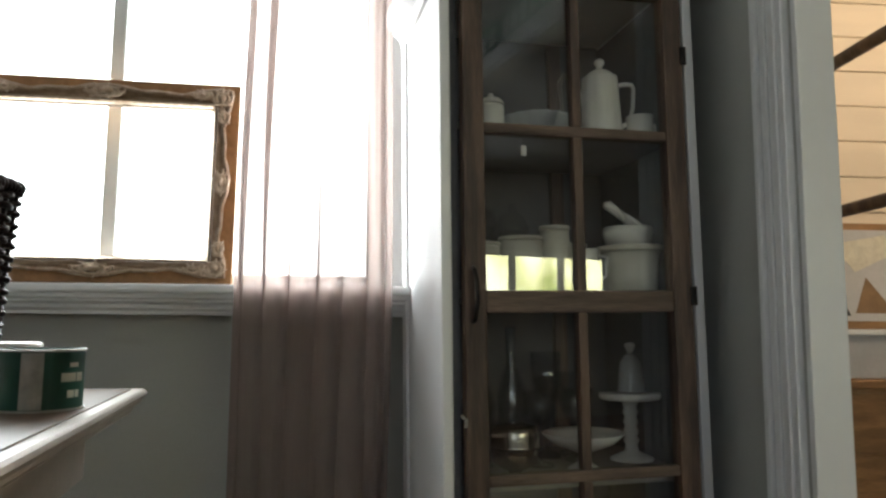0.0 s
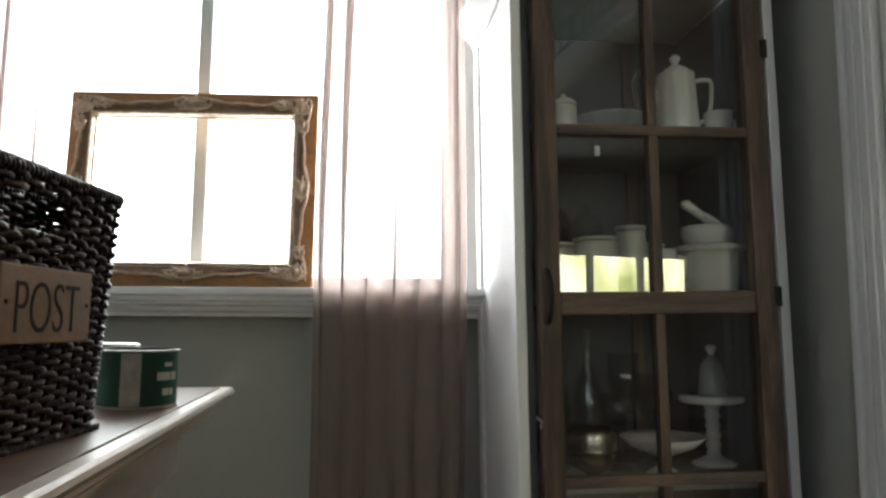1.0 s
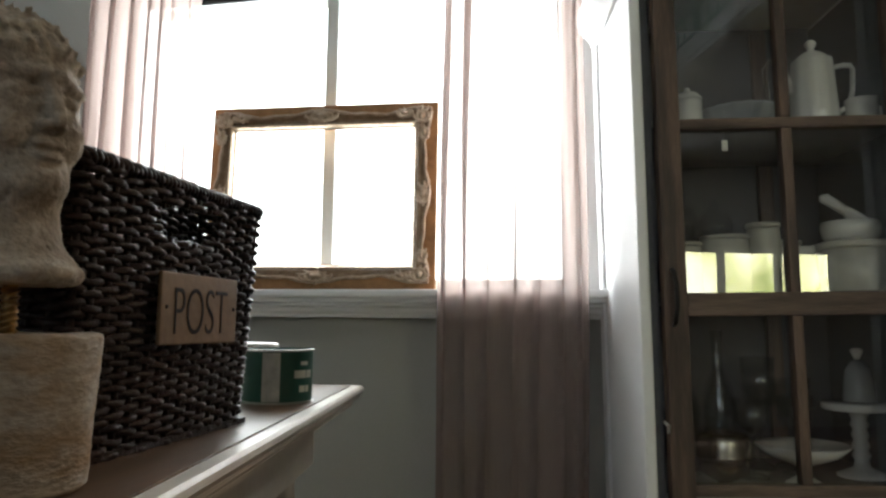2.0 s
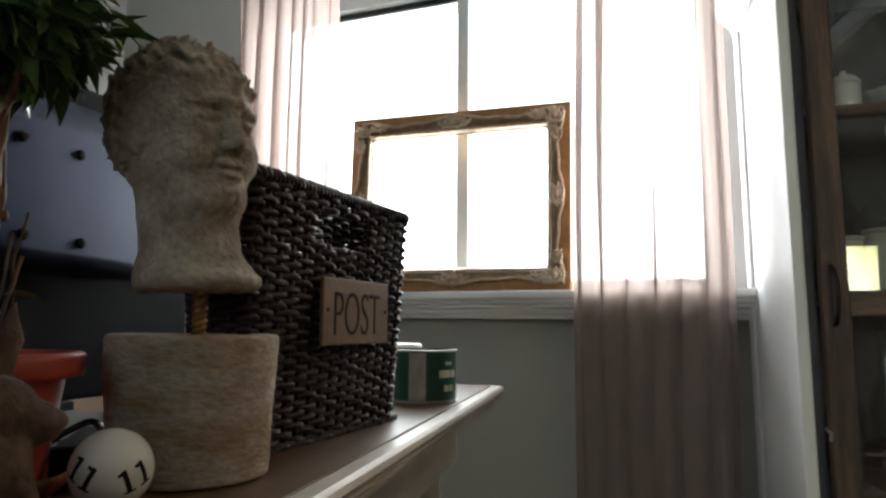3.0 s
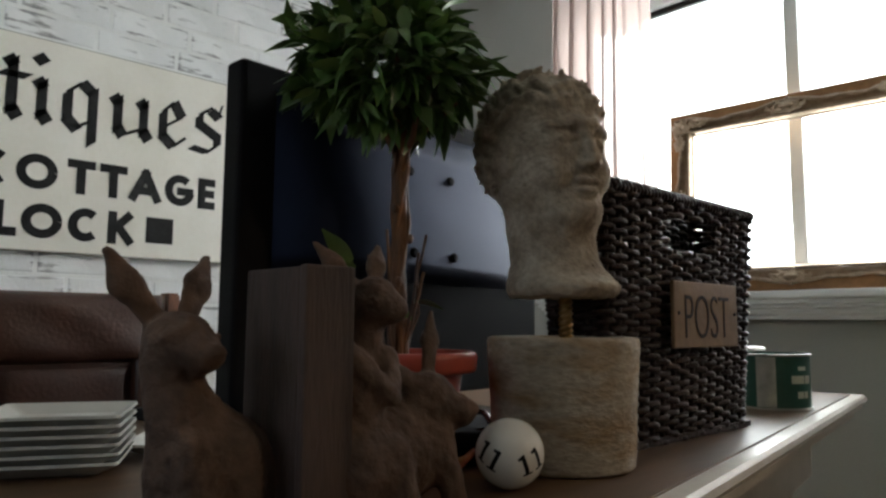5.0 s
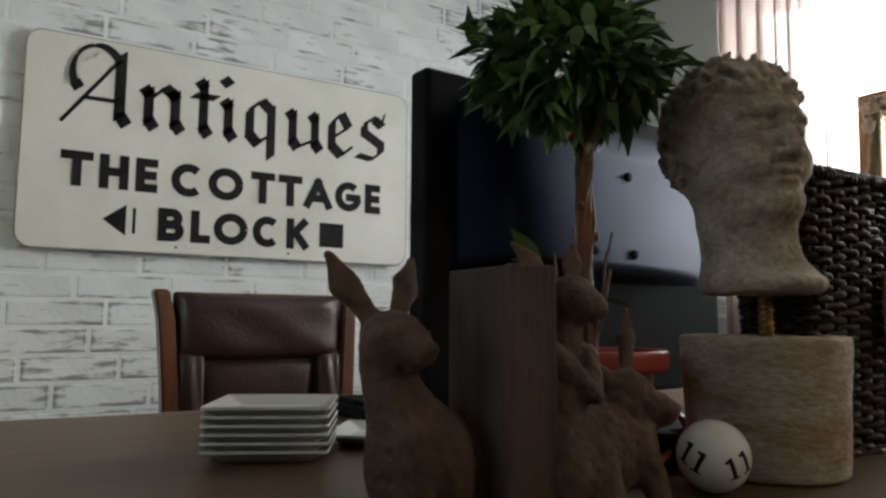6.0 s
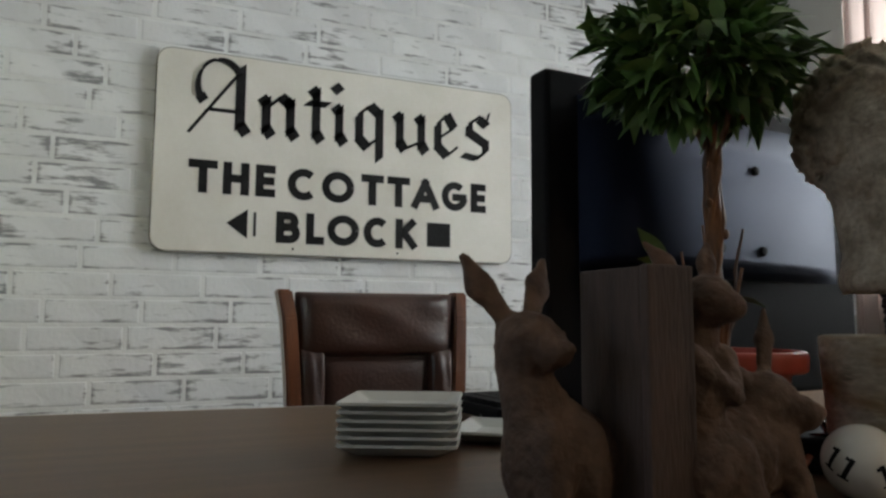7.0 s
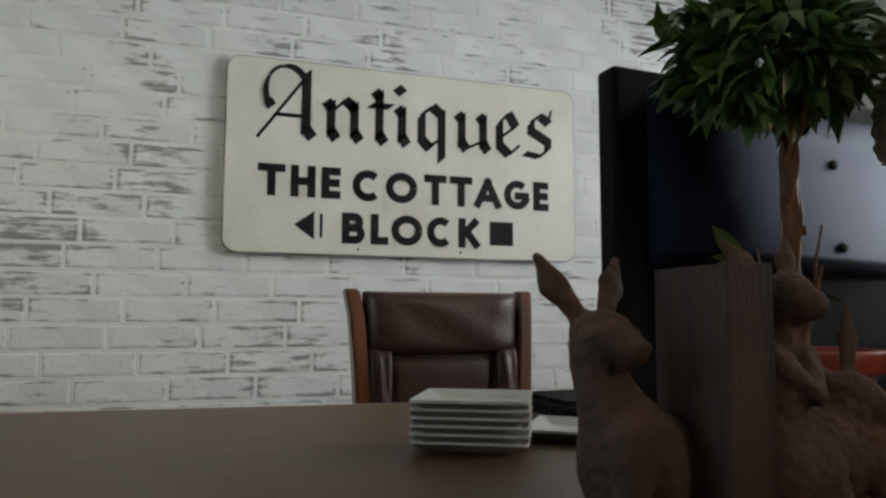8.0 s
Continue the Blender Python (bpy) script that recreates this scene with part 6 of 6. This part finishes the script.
for k in range(5):
    a = k * 2 * math.pi / 5
    arm = part("foot_arm", tube([(-0.02, 0, 0.085), (-0.02 + 0.26 * math.cos(a), 0.26 * math.sin(a), 0.062)], 0.02, 8, radii=[0.024, 0.015]), CHAIRWOOD, chair, smooth=True)
    part("caster", lathe([(0, -0.012), (0.024, -0.012), (0.026, 0), (0.024, 0.012), (0, 0.012)], 14, m=Matrix.Translation((-0.02 + 0.26 * math.cos(a), 0.26 * math.sin(a), 0.026)) @ pose(0, 0, 0, 90)), MATTBLACK, arm)

# ---------------------------------------------------------------- the side room through the doorway
chest = thing("pine_chest", "knotty pine chest of drawers in the side room", "chest", pose(1.30, 2.52, 0))
part("carcass", box(0, 0.012, 0.03, 0.95, 0.46, 0.68, 0.004), PINE, chest)
part("chest_top", box(-0.02, -0.015, 0.681, 0.97, 0.46, 0.708, 0.006), PINE, chest)
for r in range(3):
    for c in range(2):
        d = part("drawer", box(0.02 + c * 0.465, 0.0, 0.05 + r * 0.21, 0.465 + c * 0.465, 0.011, 0.245 + r * 0.21, 0.004), PINE, chest)
        part("knob", lathe([(0, 0), (0.008, 0), (0.008, 0.01), (0.016, 0.02), (0.012, 0.03), (0, 0.032)], 14, m=Matrix.Translation((0.24 + c * 0.465, 0, 0.15 + r * 0.21)) @ pose(0, 0, 0, 90)), PINE, d)
part("base", box(0.0, 0.0, 0.0, 0.95, 0.46, 0.03, 0.003), PINE, chest)
gb = thing("storage_box", "grey painted wooden box standing on the chest", "box", pose(1.33, 2.56, 0.709))
part("body", box(0, 0, 0, 0.8, 0.30, 0.145, 0.004), GREYBOX, gb)
part("lid", box(-0.012, -0.012, 0.146, 0.812, 0.312, 0.166, 0.004), WHITE, gb, "white lid")
pic = thing("framed_picture", "framed abstract picture leaning above the grey box", "picture", pose(1.60, 2.83, 0.8755, -8, 0, 0))
part("picture_frame", box(-0.22, -0.004, 0, 0.40, 0.02, 0.42, 0.005), PINE, pic)
part("canvas", box(-0.19, -0.008, 0.03, 0.37, -0.0045, 0.39), GREYBOX, pic)
for pts, mt in (([(-0.17, 0.05), (-0.02, 0.05), (-0.13, 0.30), (-0.17, 0.33)], INK), ([(0.0, 0.06), (0.16, 0.06), (0.06, 0.20)], KRAFT), ([(0.02, 0.22), (0.2, 0.30), (0.16, 0.37), (-0.06, 0.33)], LABELCREAM)):
    part("paint_patch", prism(pts, 0.0083, 0.0095, m=Matrix(((1, 0, 0, 0), (0, 0, -1, 0), (0, 1, 0, 0), (0, 0, 0, 1)))), mt, pic)
rack = thing("wooden_rack", "dark wooden rack with two long rails", "rack")
for z in (1.545, 1.165):
    part("rail", tube([(0.95, 1.0, z), (0.95, 2.30, z)], 0.016, 10), OLDWOOD, rack, smooth=True)
for y in (1.02, 2.28):
    part("post", tube([(0.95, y, 0.0), (0.95, y, 1.62)], 0.018, 10), OLDWOOD, rack, smooth=True)
cl = thing("ceiling_light", "warm ceiling light with a round diffuser in the side room", "ceiling light", pose(1.9, 1.9, CZ))
part("fitting", lathe([(0, -0.02), (0.12, -0.02), (0.12, 0), (0, 0)], 32), WHITE, cl, smooth=False)
part("diffuser", lathe([(0, -0.075), (0.07, -0.065), (0.11, -0.021), (0, -0.021)], 32), glow("warm_diffuser", (1.0, 0.72, 0.42), 6), cl, smooth=True)
lamp("ceiling_lamp", "POINT", pose(1.9, 1.9, CZ - 0.16), 32, (1.0, 0.76, 0.52), (0.07,))
ss = thing("green_street_sign", "green street name sign above the doorway", "sign", Matrix(((0, 0, -1, EX - 0.005), (-1, 0, 0, 1.06), (0, 1, 0, 1.9205), (0, 0, 0, 1))))
part("plate", prism(rounded(0, 0, 0.74, 0.112, 0.010), 0, 0.003), SIGNGREEN, ss)
for x0, x1 in ((0.06, 0.13), (0.16, 0.21), (0.23, 0.28), (0.30, 0.35), (0.37, 0.42), (0.48, 0.54), (0.56, 0.60), (0.62, 0.66)):
    part("white_bar", prism([(x0, 0.022), (x1, 0.022), (x1, 0.090), (x0, 0.090)], 0.0032, 0.004), WHITE, ss)

# ---------------------------------------------------------------- pieces of walls and floor
for r in range(16):
    z = 0.15 * r
    ob = part("plank", box(EX + 0.065, 2.986, z + 0.002, 4.49, 2.9995, min(z + 0.148, CZ - 0.002), 0.003, 1), SHIPLAP, wall_side_north)

bl, bh, bj = 0.225, 0.0615, 0.0105
brick_meshes = []
rb2 = random.Random(9)
for k in range(8):
    bm = bmesh.new()
    worn_layer = bm.verts.layers.float.new("wear")
    hx, hz, d = bl / 2, bh / 2, 0.0004
    back, front = [], []
    for sx, sz in ((-1, -1), (1, -1), (1, 1), (-1, 1)):
        j = lambda: rb2.uniform(-0.0022, 0.0022)
        back.append(bm.verts.new((-0.002, sx * hx, sz * hz)))
        front.append((sx * (hx - 0.003) + j(), sz * (hz - 0.003) + j()))
    ringv = []
    for i in range(4):
        (a0, b0), (a1, b1) = front[i], front[(i + 1) % 4]
        steps = 5 if i % 2 == 0 else 2
        for s in range(steps):
            u = s / steps
            ringv.append(bm.verts.new((d, a0 + (a1 - a0) * u + rb2.uniform(-0.0008, 0.0008), b0 + (b1 - b0) * u + rb2.uniform(-0.0012, 0.0012))))
    inner = []
    for v in ringv:
        cy = max(-hx + 0.012, min(hx - 0.012, v.co.y))
        cz = max(-hz + 0.011, min(hz - 0.011, v.co.z))
        inner.append(bm.verts.new((d + 0.0003, cy, cz)))
    for q in range(14):
        bm.faces.new((ringv[q], ringv[(q + 1) % 14], inner[(q + 1) % 14], inner[q]))
    bm.faces.new(inner)
    for v in ringv:
        v[worn_layer] = 1.0
    starts = [0, 5, 7, 12, 14]
    for i in range(4):
        run = [ringv[q % 14] for q in range(starts[i], starts[i + 1] + 1)]
        bm.faces.new([back[(i + 1) % 4], back[i]] + run[:1] + run[1:])
    me = bpy.data.meshes.new("brick")
    bmesh.ops.recalc_face_normals(bm, faces=bm.faces)
    bm.to_mesh(me)
    bm.free()
    me.materials.append(BRICK)
    brick_meshes.append(me)
rest_v, rest_f, rest_w = [], [], []
row = 0
z = 0.03
count = 0
while z < CZ - 0.03:
    off = (0.5 if row % 2 else 0.0) * (bl + bj) + (0.04 * (row % 3))
    y = -1.8 + off - (bl + bj) + bl / 2 + 0.005
    while y < WY - bl / 2 - 0.003:
        if y > -1.8 + bl / 2:
            me = brick_meshes[rb2.randrange(8)]
            if 0.55 < z < 2.1 and -0.9 < y < 2.1 and count < 300:
                ob = new("brick", me)
                ob.parent = wall_west
                ob.location = (WX - 0.006, y, z)
                count += 1
            else:
                n0 = len(rest_v)
                rest_v += [(WX - 0.006 + v.co.x, y + v.co.y, z + v.co.z) for v in me.vertices]
                rest_w += [w.value for w in me.attributes["wear"].data]
                rest_f += [[n0 + i for i in p.vertices] for p in me.polygons]
        y += bl + bj
    z += bh + bj
    row += 1
me = bpy.data.meshes.new("brickwork")
me.from_pydata(rest_v, [], rest_f)
me.materials.append(BRICK)
me.attributes.new("wear", "FLOAT", "POINT").data.foreach_set("value", rest_w)
ob = new("brickwork", me)
ob.parent = wall_west
ob["kind"] = "stuff"
